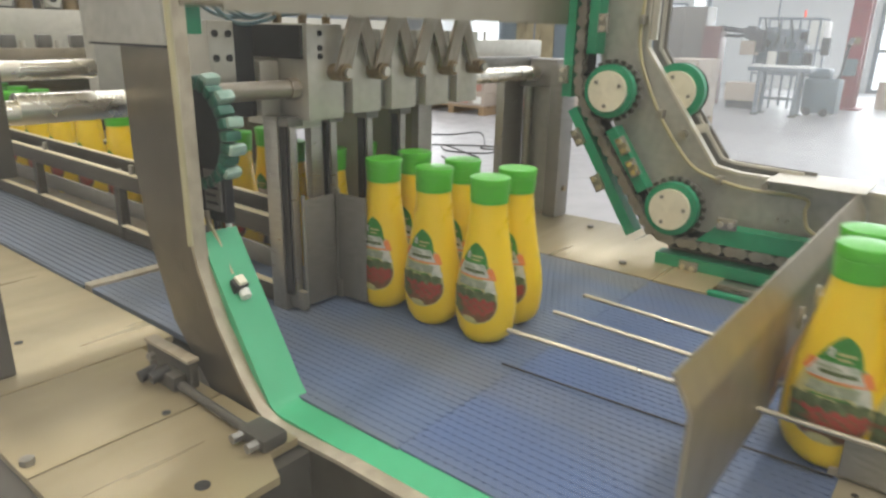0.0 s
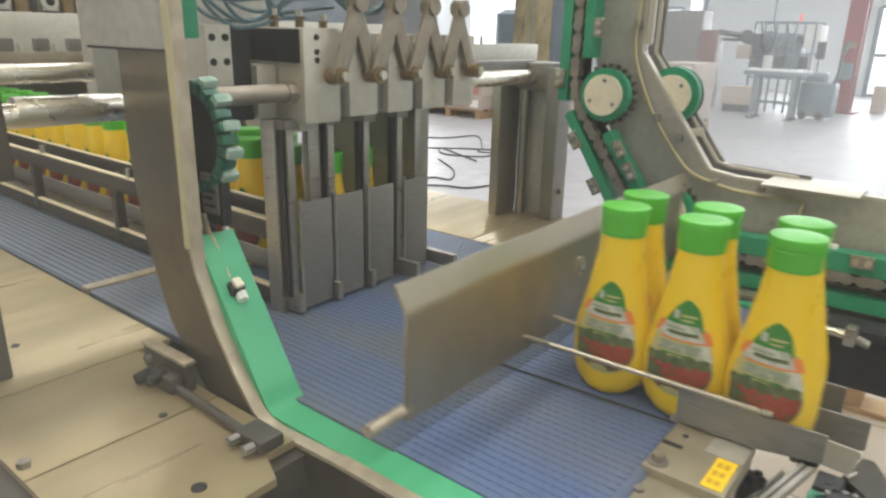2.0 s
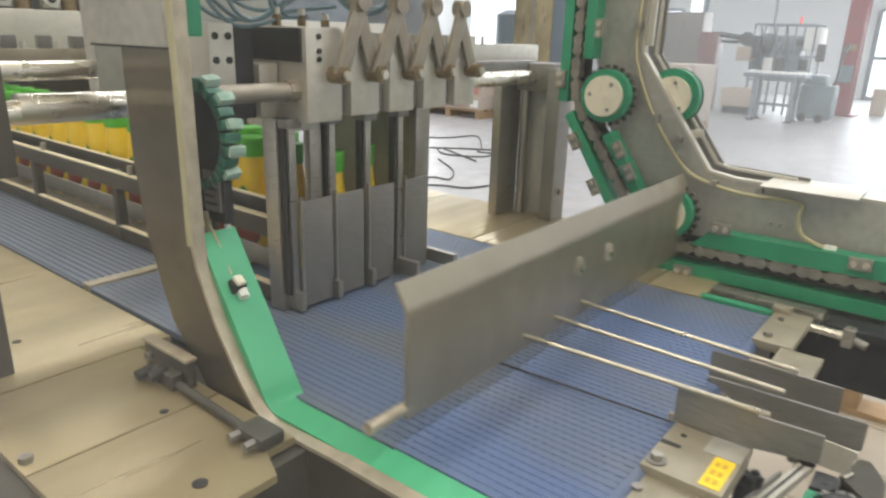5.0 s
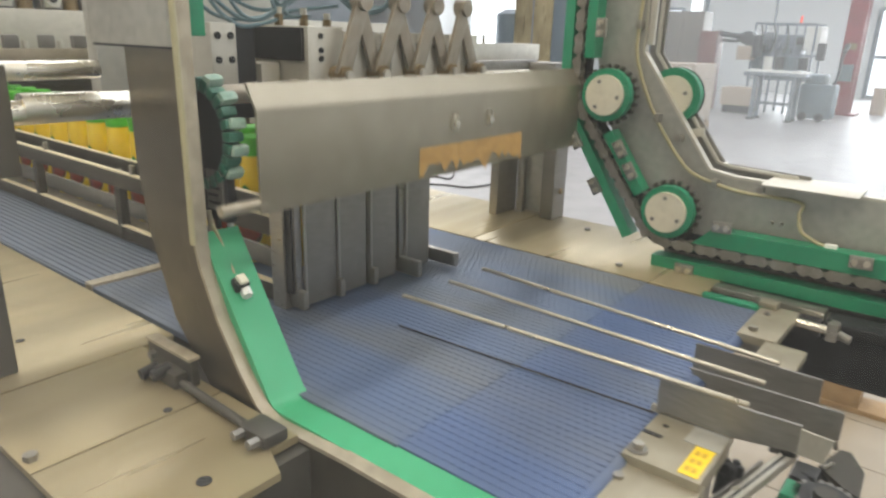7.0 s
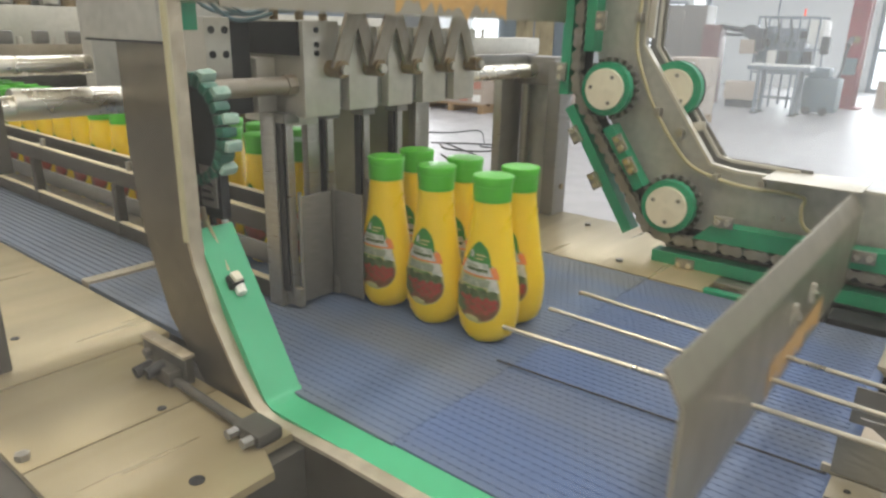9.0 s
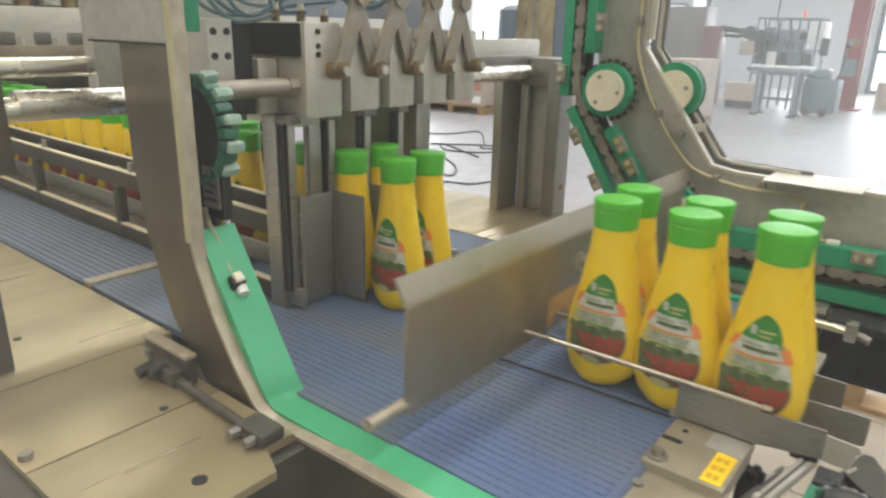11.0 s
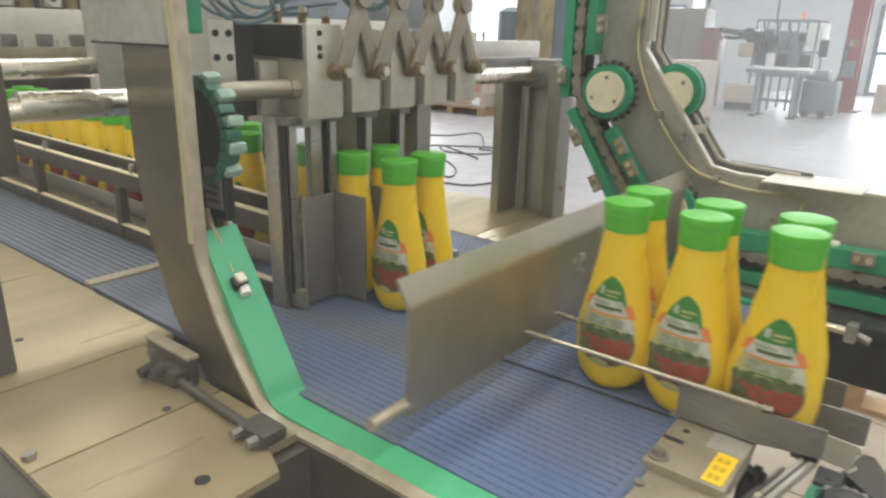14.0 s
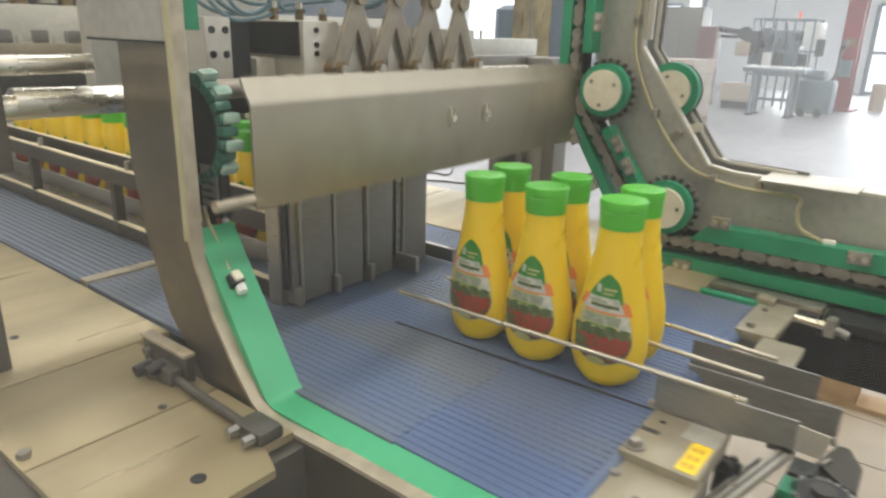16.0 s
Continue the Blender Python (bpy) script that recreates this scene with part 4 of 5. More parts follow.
arm.matrix_basis = pose(-0.1055, 0.668, -0.060, 0, 0, 78)
part("groove", box(B(), -0.098, 0.060, -0.0012, 0.0012, 0.0048, 0.0056), BLACK, arm, "dark groove")
part("edge_bar", box(B(), -0.090, 0.020, 0.0075, 0.0105, -0.006, 0.009, 0.001), STEEL_DARK, arm)
part("pivot_bolt", cyl(B(), (0.062, 0, 0.004), (0.062, 0, 0.018), 0.0085, 10), BLACK, arm, "black pivot bolt")
part("pivot_cap", cyl(B(), (0.056, 0.012, 0.002), (0.060, 0.014, 0.016), 0.006, 10), IRON, arm)
kb = part("star_knob", cyl(B(), (-0.131, 0.634, -0.074), (-0.1305, 0.640, -0.050), 0.0105, 12), BLACK, nose, "black clamping knob")
bm = cyl(B(), (-0.1305, 0.642, -0.050), (-0.1295, 0.644, -0.041), 0.0085, 12)
for k in range(5):
    a = radians(72 * k)
    cyl(bm, (-0.130 + 0.0085 * math.cos(a), 0.6425 + 0.0085 * math.sin(a), -0.051), (-0.129 + 0.0085 * math.cos(a), 0.6440 + 0.0085 * math.sin(a), -0.040), 0.0042, 10)
part("grip", bm, BLACK, kb)
part("screw_end", cyl(B(), (-0.1195, 0.628, -0.058), (-0.1170, 0.625, -0.055), 0.0045, 10), MILLED, kb)
gb = part("gear_bracket", prism_z([(-0.088, 0.645), (-0.078, 0.700), (-0.060, 0.735), (-0.048, 0.772), (-0.022, 0.742), (-0.020, 0.690), (-0.028, 0.600), (-0.088, 0.600)], -0.074, -0.066), IRON, nose, "dark oily bracket of the drive")
part("cover_plate", prism_z([(-0.062, 0.728), (-0.050, 0.776), (-0.040, 0.778), (-0.022, 0.744), (-0.020, 0.694), (-0.036, 0.702)], -0.062, -0.056), RAIL, gb, "worn dark cover plate")
# highlight on the cover plate's edge, shaped as a thin bright tube
part("edge_glint", tube(B(), [(-0.057, 0.726, -0.055), (-0.053, 0.732, -0.053), (-0.052, 0.740, -0.055)], 0.0015, 8), MILLED, gb)
part("stud", cyl(B(), (-0.054, 0.772, -0.056), (-0.060, 0.786, -0.040), 0.0022, 8), IRON, gb)
part("block", box(B(), -0.083, -0.058, 0.690, 0.724, -0.070, -0.056, 0.002, pose(0, 0, 0, 0, 0, 0)), BLACK, gb)
part("hole", cyl(B(), (-0.0705, 0.704, -0.0565), (-0.0705, 0.704, -0.0552), 0.0035, 12), RUBBER, gb)
part("green_block", box(B(), -0.084, -0.066, 0.652, 0.684, -0.068, -0.056, 0.003), GREEN, gb, "green plastic block")
gr = part("chain_gear", cyl(B(), (-0.046, 0.672, -0.068), (-0.046, 0.672, -0.056), 0.0255, 30), BLACK, gb, "black gear with chain round it")
bm = B()
for k in range(20):
    a = radians(18 * k)
    cyl(bm, (-0.046 + 0.0275 * math.cos(a), 0.672 + 0.0275 * math.sin(a), -0.066), (-0.046 + 0.0275 * math.cos(a), 0.672 + 0.0275 * math.sin(a), -0.056), 0.0034, 8)
part("chain", bm, STEEL_DARK, gr)
part("hub", cyl(B(), (-0.046, 0.672, -0.056), (-0.046, 0.672, -0.050), 0.011, 18), IRON, gr)

# dark drive cover and floor tiles beneath the nose
dc = thing("drive_cover", "matt black drive cover beneath the belt nose", "machine cover")
part("cover", box(B(), -0.185, 0.4, 1.032, 1.10, -0.098, -0.022, 0.006), RUBBER, dc)
part("top_cover", box(B(), -0.122, 0.4, 1.022, 1.075, -0.021, -0.004, 0.004), RUBBER, dc)
part("leg", box(B(), 0.2, 0.3, 1.04, 1.09, FLOOR, -0.098), STEEL_DARK, dc)
pallet = thing("wooden_pallet", "raw wooden pallet on the tiled floor beyond the belt nose", "pallet", at=(-0.28, 2.58, FLOOR + 0.008))
for k in range(3):
    part("block", box(B(), -0.02 + 0.38 * k, 0.13 + 0.38 * k, 0.02, 0.14, 0.02, 0.12, 0.004), WOOD, pallet)
part("bottom_board", box(B(), -0.02, 1.0, 0.02, 0.14, 0.0, 0.02, 0.002), WOOD, pallet)

# ---- bottles ----
H_B = 0.206
PROFILE = [(0.0, 0.020), (0.003, 0.0255), (0.012, 0.0345), (0.025, 0.0390), (0.040, 0.0408), (0.055, 0.0412), (0.072, 0.0400), (0.090, 0.0365), (0.108, 0.0325), (0.128, 0.0288), (0.148, 0.0254), (0.160, 0.0236), (0.170, 0.0225), (0.180, 0.0217), (0.184, 0.0214)]


def oval(z):
    """Half width along x and half depth along y of the bottle at a height."""
    for (z0, w0), (z1, w1) in zip(PROFILE, PROFILE[1:]):
        if z <= z1:
            w = w0 + (w1 - w0) * (z - z0) / (z1 - z0)
            break
    k = max(0.0, (w - 0.0229) / (0.0412 - 0.0229))
    base = min(w, 0.0229)
    return base + k * 0.0200, base + k * 0.0050


def patch(shape, lift, nu=14, nz=16):
    """A patch on the bottle's front: shape gives, for 0 to 1 up the patch, its height and its left and right angle in degrees."""
    bm = B()
    rows = []
    for j in range(nz + 1):
        z, a0, a1 = shape(j / nz)
        z += 0.011
        a, b = oval(z)
        rows.append([bm.verts.new(((a + lift) * math.sin(radians(a0 + (a1 - a0) * i / nu)), -(b + lift) * math.cos(radians(a0 + (a1 - a0) * i / nu)), z)) for i in range(nu + 1)])
    for r, s in zip(rows, rows[1:]):
        for i in range(nu):
            bm.faces.new((r[i], r[i + 1], s[i + 1], s[i]))
    return bm


def span(z0, z1, width):
    """Width (half angle) as a function of 0..1, as a patch shape."""
    return lambda s: (z0 + (z1 - z0) * s, *width(s))


def make_bottle():
    bt = thing("squeeze_bottle", "yellow squeeze bottle with green cap and printed label", "bottle", "sauce bottles")
    bm = B()
    seg = 36
    rings = []
    for z, w in PROFILE:
        a, b = oval(z)
        rings.append([bm.verts.new((a * math.cos(2 * math.pi * k / seg), b * math.sin(2 * math.pi * k / seg), z)) for k in range(seg)])
    for r, s in zip(rings, rings[1:]):
        for k in range(seg):
            bm.faces.new((r[k], r[(k + 1) % seg], s[(k + 1) % seg], s[k]))
    bm.faces.new(rings[0][::-1])
    bm.faces.new(rings[-1])
    part("body", bm, YELLOW, bt, smooth=60)
    bm = B()
    capline = [(0.1800, 0.0220), (0.1805, 0.0229), (0.1985, 0.0236), (0.1990, 0.0232), (0.2000, 0.0232), (0.2005, 0.0239), (0.2090, 0.0246), (0.2105, 0.0238), (0.211, 0.0218)]
    rings = [[bm.verts.new((r * math.cos(2 * math.pi * k / 40), r * math.sin(2 * math.pi * k / 40), z)) for k in range(40)] for z, r in capline]
    for r, s in zip(rings, rings[1:]):
        for k in range(40):
            bm.faces.new((r[k], r[(k + 1) % 40], s[(k + 1) % 40], s[k]))
    bm.faces.new(rings[-1])
    bm.faces.new(rings[0][::-1])
    part("cap", bm, CAP, bt, "bright green flip cap", smooth=40)

    def drop(s):
        # the label's outline: rounded below, widest low down, narrowing upwards
        if s < 0.40:
            wide = 50 * math.sqrt(max(0.0, 1 - ((s - 0.40) / 0.41) ** 2))
        else:
            wide = 50 - 11 * ((s - 0.40) / 0.60) ** 1.4
        return (-wide, wide)

    def disc(z0, z1, a0, half, lift, material, name, label=""):
        return part(name, patch(span(z0, z1, lambda s: (a0 - half * math.sqrt(max(0, 1 - (2 * s - 1) ** 2)), a0 + half * math.sqrt(max(0, 1 - (2 * s - 1) ** 2)))), lift, 6, 6), material, lb, label, smooth=60)

    lb = part("label", patch(span(0.017, 0.094, drop), 0.0003), LAB_CREAM, bt, "printed label with leaf, hedge and tomatoes", smooth=60)
    part("leaf", patch(span(0.090, 0.122, lambda s: (-36 + 30 * s ** 1.2 + 8 * s ** 6, 34 - 6 * s - 20 * s ** 5)), 0.0006), LAB_GREEN, lb, "green leaf shape", smooth=60)
    # picture: dark hedge above, fruit below
    part("picture_ground", patch(span(0.0185, 0.052, lambda s: (-48 * math.sqrt(max(0.0, 1 - (1 - s) ** 2.6)), 48 * math.sqrt(max(0.0, 1 - (1 - s) ** 2.6)))), 0.0005), LAB_BROWN, lb, "brownish picture ground", smooth=60)
    part("hedge", patch(span(0.049, 0.060, lambda s: (-49 + 2 * math.sin(9 * s), 48 - 5 * s)), 0.0007), LAB_DARK, lb, "dark green picture band", smooth=60)
    for a0, z0, h in ((-41, 0.054, 10), (-22, 0.057, 8), (-4, 0.055, 9), (14, 0.058, 10), (34, 0.056, 11), (-34, 0.040, 11), (-38, 0.032, 9), (-24, 0.030, 8)):
        disc(z0 - 0.003, z0 + 0.007, a0, h, 0.0009, LAB_DARK, "bush")
    random.seed(3)
    for a0, z0 in ((-26, 0.046), (-17, 0.044), (-9, 0.047), (-11, 0.039), (0, 0.043), (-2, 0.034), (8, 0.047), (8, 0.039), (16, 0.044), (15, 0.035), (24, 0.048), (24, 0.040), (32, 0.045), (31, 0.036), (39, 0.047), (23, 0.031), (7, 0.030), (38, 0.040)):
        disc(z0 - 0.001, z0 + 0.0055, a0, 4.0 + 1.2 * random.random(), 0.0009 + 0.0003 * random.random(), LAB_RED, "tomato")
    disc(0.0175, 0.0265, -4, 15, 0.0012, LAB_CREAM, "seal", "pale round seal")
    part("orange_corner", patch(span(0.083, 0.096, lambda s: (-50 + 8 * s, -30 + 4 * s)), 0.0009), LAB_ORANGE, lb, smooth=60)
    part("orange_corner", patch(span(0.078, 0.092, lambda s: (30 + 2 * s, 50 - 6 * s)), 0.0009), LAB_ORANGE, lb, smooth=60)
    part("brand_line", patch(span(0.078, 0.0805, lambda s: (-34, 32)), 0.0010), LAB_ORANGE, lb, smooth=60)
    part("brand_panel", patch(span(0.080, 0.096, lambda s: (-40 + 12 * s, 36 - 10 * s)), 0.0011), LAB_WHITE, lb, "white brand panel", smooth=60)
    part("brand_bar", patch(span(0.0895, 0.0925, lambda s: (-26, 6)), 0.0014), LAB_GREY, lb, smooth=60)
    part("brand_bar", patch(span(0.0845, 0.0885, lambda s: (-22, 26)), 0.0014), LAB_DARK, lb, smooth=60)
    part("leaf_mark", patch(span(0.101, 0.110, lambda s: (-17, -8)), 0.0010, 4, 4), LAB_WHITE, lb, smooth=60)
    part("leaf_bar", patch(span(0.104, 0.1065, lambda s: (-3, 22)), 0.0010, 6, 2), LAB_CREAM, lb, smooth=60)
    part("leaf_bar", patch(span(0.0995, 0.1015, lambda s: (-3, 16)), 0.0010, 6, 2), LAB_CREAM, lb, smooth=60)
    part("side_panel", patch(span(0.061, 0.078, lambda s: (26 - 4 * s, 48 - 6 * s)), 0.0006), LAB_WHITE, lb, smooth=60)
    part("name_bar", patch(span(0.0655, 0.0760, lambda s: (-33 + 4 * s, 27 + 3 * s)), 0.0010), LAB_GREY, lb, "grey-green name line", smooth=60)
    part("name_underline", patch(span(0.0625, 0.0640, lambda s: (-24, 18)), 0.0010, 8, 2), LAB_GREEN, lb, smooth=60)
    return bt


ROW_Y = (0.647, 0.715)
BOTTLE = make_bottle()
for child in BOTTLE.children_recursive:
    child.data.transform(Matrix.Diagonal((1, 1, H_B / 0.211, 1)))
BOTTLES = {(n, side): copy_thing(BOTTLE, pose(0, 0, 0)) if n + side else BOTTLE for n in range(28) for side in (0, 1)}

# ---- hall equipment seen beyond the machine ----


def pallet_stack(x, y, nx, ny, nz, sx, sy, sz, label, rows_gap=0.0):
    ps = thing("pallet_of_cartons", label, "pallet", "pallets of cartons", at=(x, y, FLOOR))
    w, d = nx * sx, ny * sy
    bm = B()
    for k in range(5):
        box(bm, -w / 2, w / 2, -d / 2 + k * d / 4.6, -d / 2 + k * d / 4.6 + 0.1, 0.11, 0.135)
    for k in range(3):
        box(bm, -w / 2 + k * (w - 0.1) / 2, -w / 2 + k * (w - 0.1) / 2 + 0.1, -d / 2, d / 2, 0.0, 0.11)
    part("pallet", bm, WOOD, ps)
    me = None
    for k in range(nz):
        for i in range(nx):
            for j in range(ny):
                if 0 < i < nx - 1 and 0 < j < ny - 1:
                    continue
                cx, cy, cz = -w / 2 + (i + 0.5) * sx, -d / 2 + (j + 0.5) * sy, 0.136 + (k + 0.5) * sz
                c = part("carton", box(B(), -sx / 2 + 0.004, sx / 2 - 0.004, -sy / 2 + 0.004, sy / 2 - 0.004, -sz / 2 + 0.003, sz / 2 - 0.003), BOXCARD, ps, "printed cardboard carton")
                c.location = (cx, cy, cz)
                part("print_panel", box(B(), -sx * 0.3, sx * 0.3, -sy / 2 + 0.0005, -sy / 2 + 0.003, -sz * 0.3, sz * 0.25), BOXRED if (i + k) % 2 else WHITE, c)
    return ps


pallet_stack(-6.9, 9.2, 5, 3, 2, 0.26, 0.30, 0.20, "low stack of printed cartons on a wooden pallet")
pallet_stack(-5.45, 9.35, 4, 3, 2, 0.26, 0.30, 0.20, "low stack of printed cartons on a wooden pallet")
pallet_stack(-3.56, 10.1, 2, 3, 4, 0.26, 0.30, 0.205, "wrapped stack of printed cartons on a wooden pallet")

rc = thing("red_column", "red painted steel I-beam column in the hall", "column", at=(-2.26, 15.0, FLOOR))
bm = box(B(), -0.15, 0.15, -0.20, -0.15, 0, 5.5)
box(bm, -0.15, 0.15, 0.15, 0.20, 0, 5.5)
box(bm, -0.04, 0.04, -0.15, 0.15, 0, 5.5)
part("beam", bm, RED, rc)
part("base_plate", box(B(), -0.28, 0.28, -0.3, 0.3, 0, 0.03), RED, rc)
part("notice", box(B(), -0.06, 0.08, -0.212, -0.202, 1.18, 1.30), BRASS, rc, "small yellow notice")
part("wall_box", box(B(), -0.10, 0.10, -0.28, -0.202, 0.62, 0.92), FAR_BLUE, rc)
solid("cardboard_drum", cyl(B(), (-1.72, 15.5, FLOOR), (-1.72, 15.5, FLOOR + 0.50), 0.13, 20), BOXCARD, "brown cardboard drum beside the red column", "drum")

tb = thing("roller_table", "grey steel work table with roller top", "table", at=(-2.95, 12.75, FLOOR))
part("top", box(B(), -0.50, 0.48, -0.22, 0.22, 0.72, 0.79, 0.01), FAR_STEEL, tb)
for k in range(11):
    part("roller", cyl(B(), (-0.46 + k * 0.09, -0.21, 0.80), (-0.46 + k * 0.09, 0.21, 0.80), 0.022, 10), WHITE, tb)
for x in (-0.30, 0.30):
    for y in (-0.18, 0.18):
        lg = part("leg", box(B(), x - 0.03, x + 0.03, y - 0.03, y + 0.03, 0.02, 0.72), FAR_STEEL, tb)
        part("foot", cyl(B(), (x, y, 0), (x, y, 0.025), 0.07, 14), FAR_DARK, lg)
part("stretcher", box(B(), -0.30, 0.30, -0.02, 0.02, 0.25, 0.30), FAR_STEEL, tb)

pk = thing("pallet_truck", "blue-grey powered pallet truck with upright tiller", "pallet truck", at=(-2.38, 13.3, FLOOR))
part("body", box(B(), -0.27, 0.27, -0.22, 0.22, 0.04, 0.62, 0.05), FAR_BLUE, pk)
part("cover", box(B(), -0.24, 0.10, -0.18, 0.18, 0.62, 0.78, 0.04), FAR_BLUE, pk)
part("tiller", tube(B(), [(0.16, -0.05, 0.55), (0.24, -0.05, 0.72), (0.25, -0.05, 1.0), (0.28, -0.05, 1.16)], 0.026, 10), FAR_DARK, pk)
part("grip", cyl(B(), (0.28, -0.12, 1.16), (0.29, 0.03, 1.26), 0.04, 12), FAR_DARK, pk)
part("wheel", cyl(B(), (0.1, -0.24, 0.07), (0.1, -0.18, 0.07), 0.07, 18), FAR_DARK, pk)
part("wheel", cyl(B(), (-0.16, -0.24, 0.07), (-0.16, -0.18, 0.07), 0.07, 18), FAR_DARK, pk)

rb = thing("packing_robot", "dark robot arm on a red pillar", "robot", at=(-4.4, 13.7, FLOOR))
part("pillar", box(B(), -0.22, 0.12, -0.2, 0.2, 0.0, 1.45, 0.03), DARKRED, rb)
part("upper_arm", tube(B(), [(0.05, -0.05, 1.42), (0.35, -0.05, 1.38), (0.62, -0.05, 1.36)], 0.05, 12), FAR_DARK, rb)
part("forearm", tube(B(), [(0.05, 0.1, 1.30), (0.35, 0.1, 1.28), (0.60, 0.05, 1.34)], 0.03, 12), FAR_DARK, rb)
part("elbow", cyl(B(), (0.62, -0.15, 1.34), (0.62, 0.12, 1.34), 0.12, 18), FAR_DARK, rb)
part("wrist", box(B(), 0.60, 0.86, -0.14, 0.14, 1.0, 1.40, 0.05), FAR_DARK, rb)
part("gripper", box(B(), 0.48, 0.74, -0.16, 0.16, 0.95, 1.20, 0.02, pose(0, 0, 0, 0, 0, 0)), BOXCARD, rb)

pm = thing("packing_machine", "framed packing machine with clear panels and red beacon", "machine", at=(-3.25, 14.3, FLOOR))
for x in (-0.50, -0.12, 0.20, 0.52):
    for y in (-0.35, 0.35):
        part("post", box(B(), x - 0.018, x + 0.018, y - 0.018, y + 0.018, 0, 1.62), FAR_STEEL, pm)
for z in (0.62, 1.05, 1.60):
    for y in (-0.35, 0.35):
        part("crossbar", box(B(), -0.5, 0.52, y - 0.016, y + 0.016, z - 0.018, z + 0.018), FAR_STEEL, pm)
part("core", box(B(), -0.40, 0.30, -0.2, 0.2, 0.62, 1.42, 0.03), FAR_STEEL, pm)
for k in range(5):
    part("panel", box(B(), -0.47 + 0.2 * k, -0.31 + 0.2 * k, -0.372, -0.36, 0.66 if k % 2 else 0.80, 1.02, 0.004), (FAR_BLUE, WHITE, FAR_DARK, FAR_BLUE, FAR_DARK)[k], pm)
for k, (x, z) in enumerate(((-0.35, 1.15), (-0.1, 1.22), (0.08, 1.12), (0.26, 1.30), (-0.25, 1.38))):
    part("drive_unit", box(B(), x - 0.07, x + 0.07, -0.33, -0.22, z - 0.06, z + 0.07, 0.015), (FAR_DARK, FAR_STEEL, FAR_BLUE)[k % 3], pm)
for k in range(3):
    part("cable", tube(B(), [(-0.4 + 0.22 * k, -0.36, 1.58), (-0.34 + 0.22 * k, -0.38, 1.30), (-0.42 + 0.24 * k, -0.38, 1.10)], 0.014, 8), FAR_DARK, pm)
part("hopper", box(B(), 0.34, 0.60, -0.28, 0.28, 1.15, 1.56, 0.03), WHITE, pm)
part("control_panel", box(B(), 0.60, 0.74, -0.42, -0.32, 0.98, 1.28, 0.02), FAR_DARK, pm)
part("beacon", cyl(B(), (0.24, -0.30, 1.62), (0.24, -0.30, 1.74), 0.018, 12), LEDR, pm, "small red beacon")
part("riser", cyl(B(), (-0.30, 0.1, 1.6), (-0.32, 0.1, 3.2), 0.02, 8), FAR_STEEL, pm)
crate = thing("brown_crate", "brown crate on a low stand near the packing machine", "crate", at=(-3.75, 13.6, FLOOR))
part("crate", box(B(), -0.28, 0.28, -0.25, 0.25, 0.14, 0.46, 0.01), BOXCARD, crate)
part("stand", box(B(), -0.24, 0.24, -0.2, 0.2, 0.0, 0.14), FAR_DARK, crate)

cab = thing("machine_cabinet", "brownish grey machine cabinet with glazed top", "cabinet", at=(-5.05, 13.9, FLOOR))
part("body", box(B(), -0.45, 0.42, -0.25, 0.3, 0.02, 1.80, 0.02), FAR_BROWN, cab)
part("door", box(B(), -0.42, -0.01, -0.265, -0.25, 0.1, 1.7, 0.006), FAR_BROWN, cab)
part("door", box(B(), 0.01, 0.40, -0.265, -0.25, 0.1, 1.7, 0.006), FAR_BROWN, cab)
part("top_light", box(B(), -0.05, 0.16, 0.30, 0.34, 1.80, 2.5), DAY, cab, "bright window pane behind")
part("pipe", cyl(B(), (0.36, 0.0, 1.8), (0.36, 0.0, 3.0), 0.04, 10), FAR_BLUE, cab)

wc = thing("hall_pillar", "cream clad hall pillar with dark edge", "pillar", at=(-7.28, 12.0, FLOOR))
part("shaft", box(B(), -0.42, 0.42, -0.2, 0.3, 0, 5.4, 0.01), DECK, wc)
part("dark_edge", box(B(), 0.42, 0.72, -0.18, 0.3, 0, 5.4, 0.01), FAR_BLUE, wc)
part("joint", box(B(), -0.015, 0.015, -0.206, -0.20, 0, 5.4), FAR_STEEL, wc)
tk = thing("steel_tank", "tall pale blue tank by the hall window", "tank", at=(-8.55, 12.9, FLOOR))
part("shell", cyl(B(), (0, 0, 0.1), (0, 0, 1.70), 0.28, 28), FAR_BLUE, tk)
part("lid", cyl(B(), (0, 0, 1.7), (0, 0, 1.80), 0.28, 28, 0.1), FAR_STEEL, tk)
wp = thing("window_3", "bright daylight window beyond the pillar", "window", kind="structure")
part("pane", box(B(), -10.6, -9.0, 14.3, 14.35, -0.1, 3.2), DAY, wp)
part("frame", box(B(), -11.6, -10.6, 14.2, 14.4, -0.9, 3.2), WALL, wp)
part("sill", box(B(), -11.6, -9.0, 14.1, 14.4, -0.9, -0.1), WALL, wp)

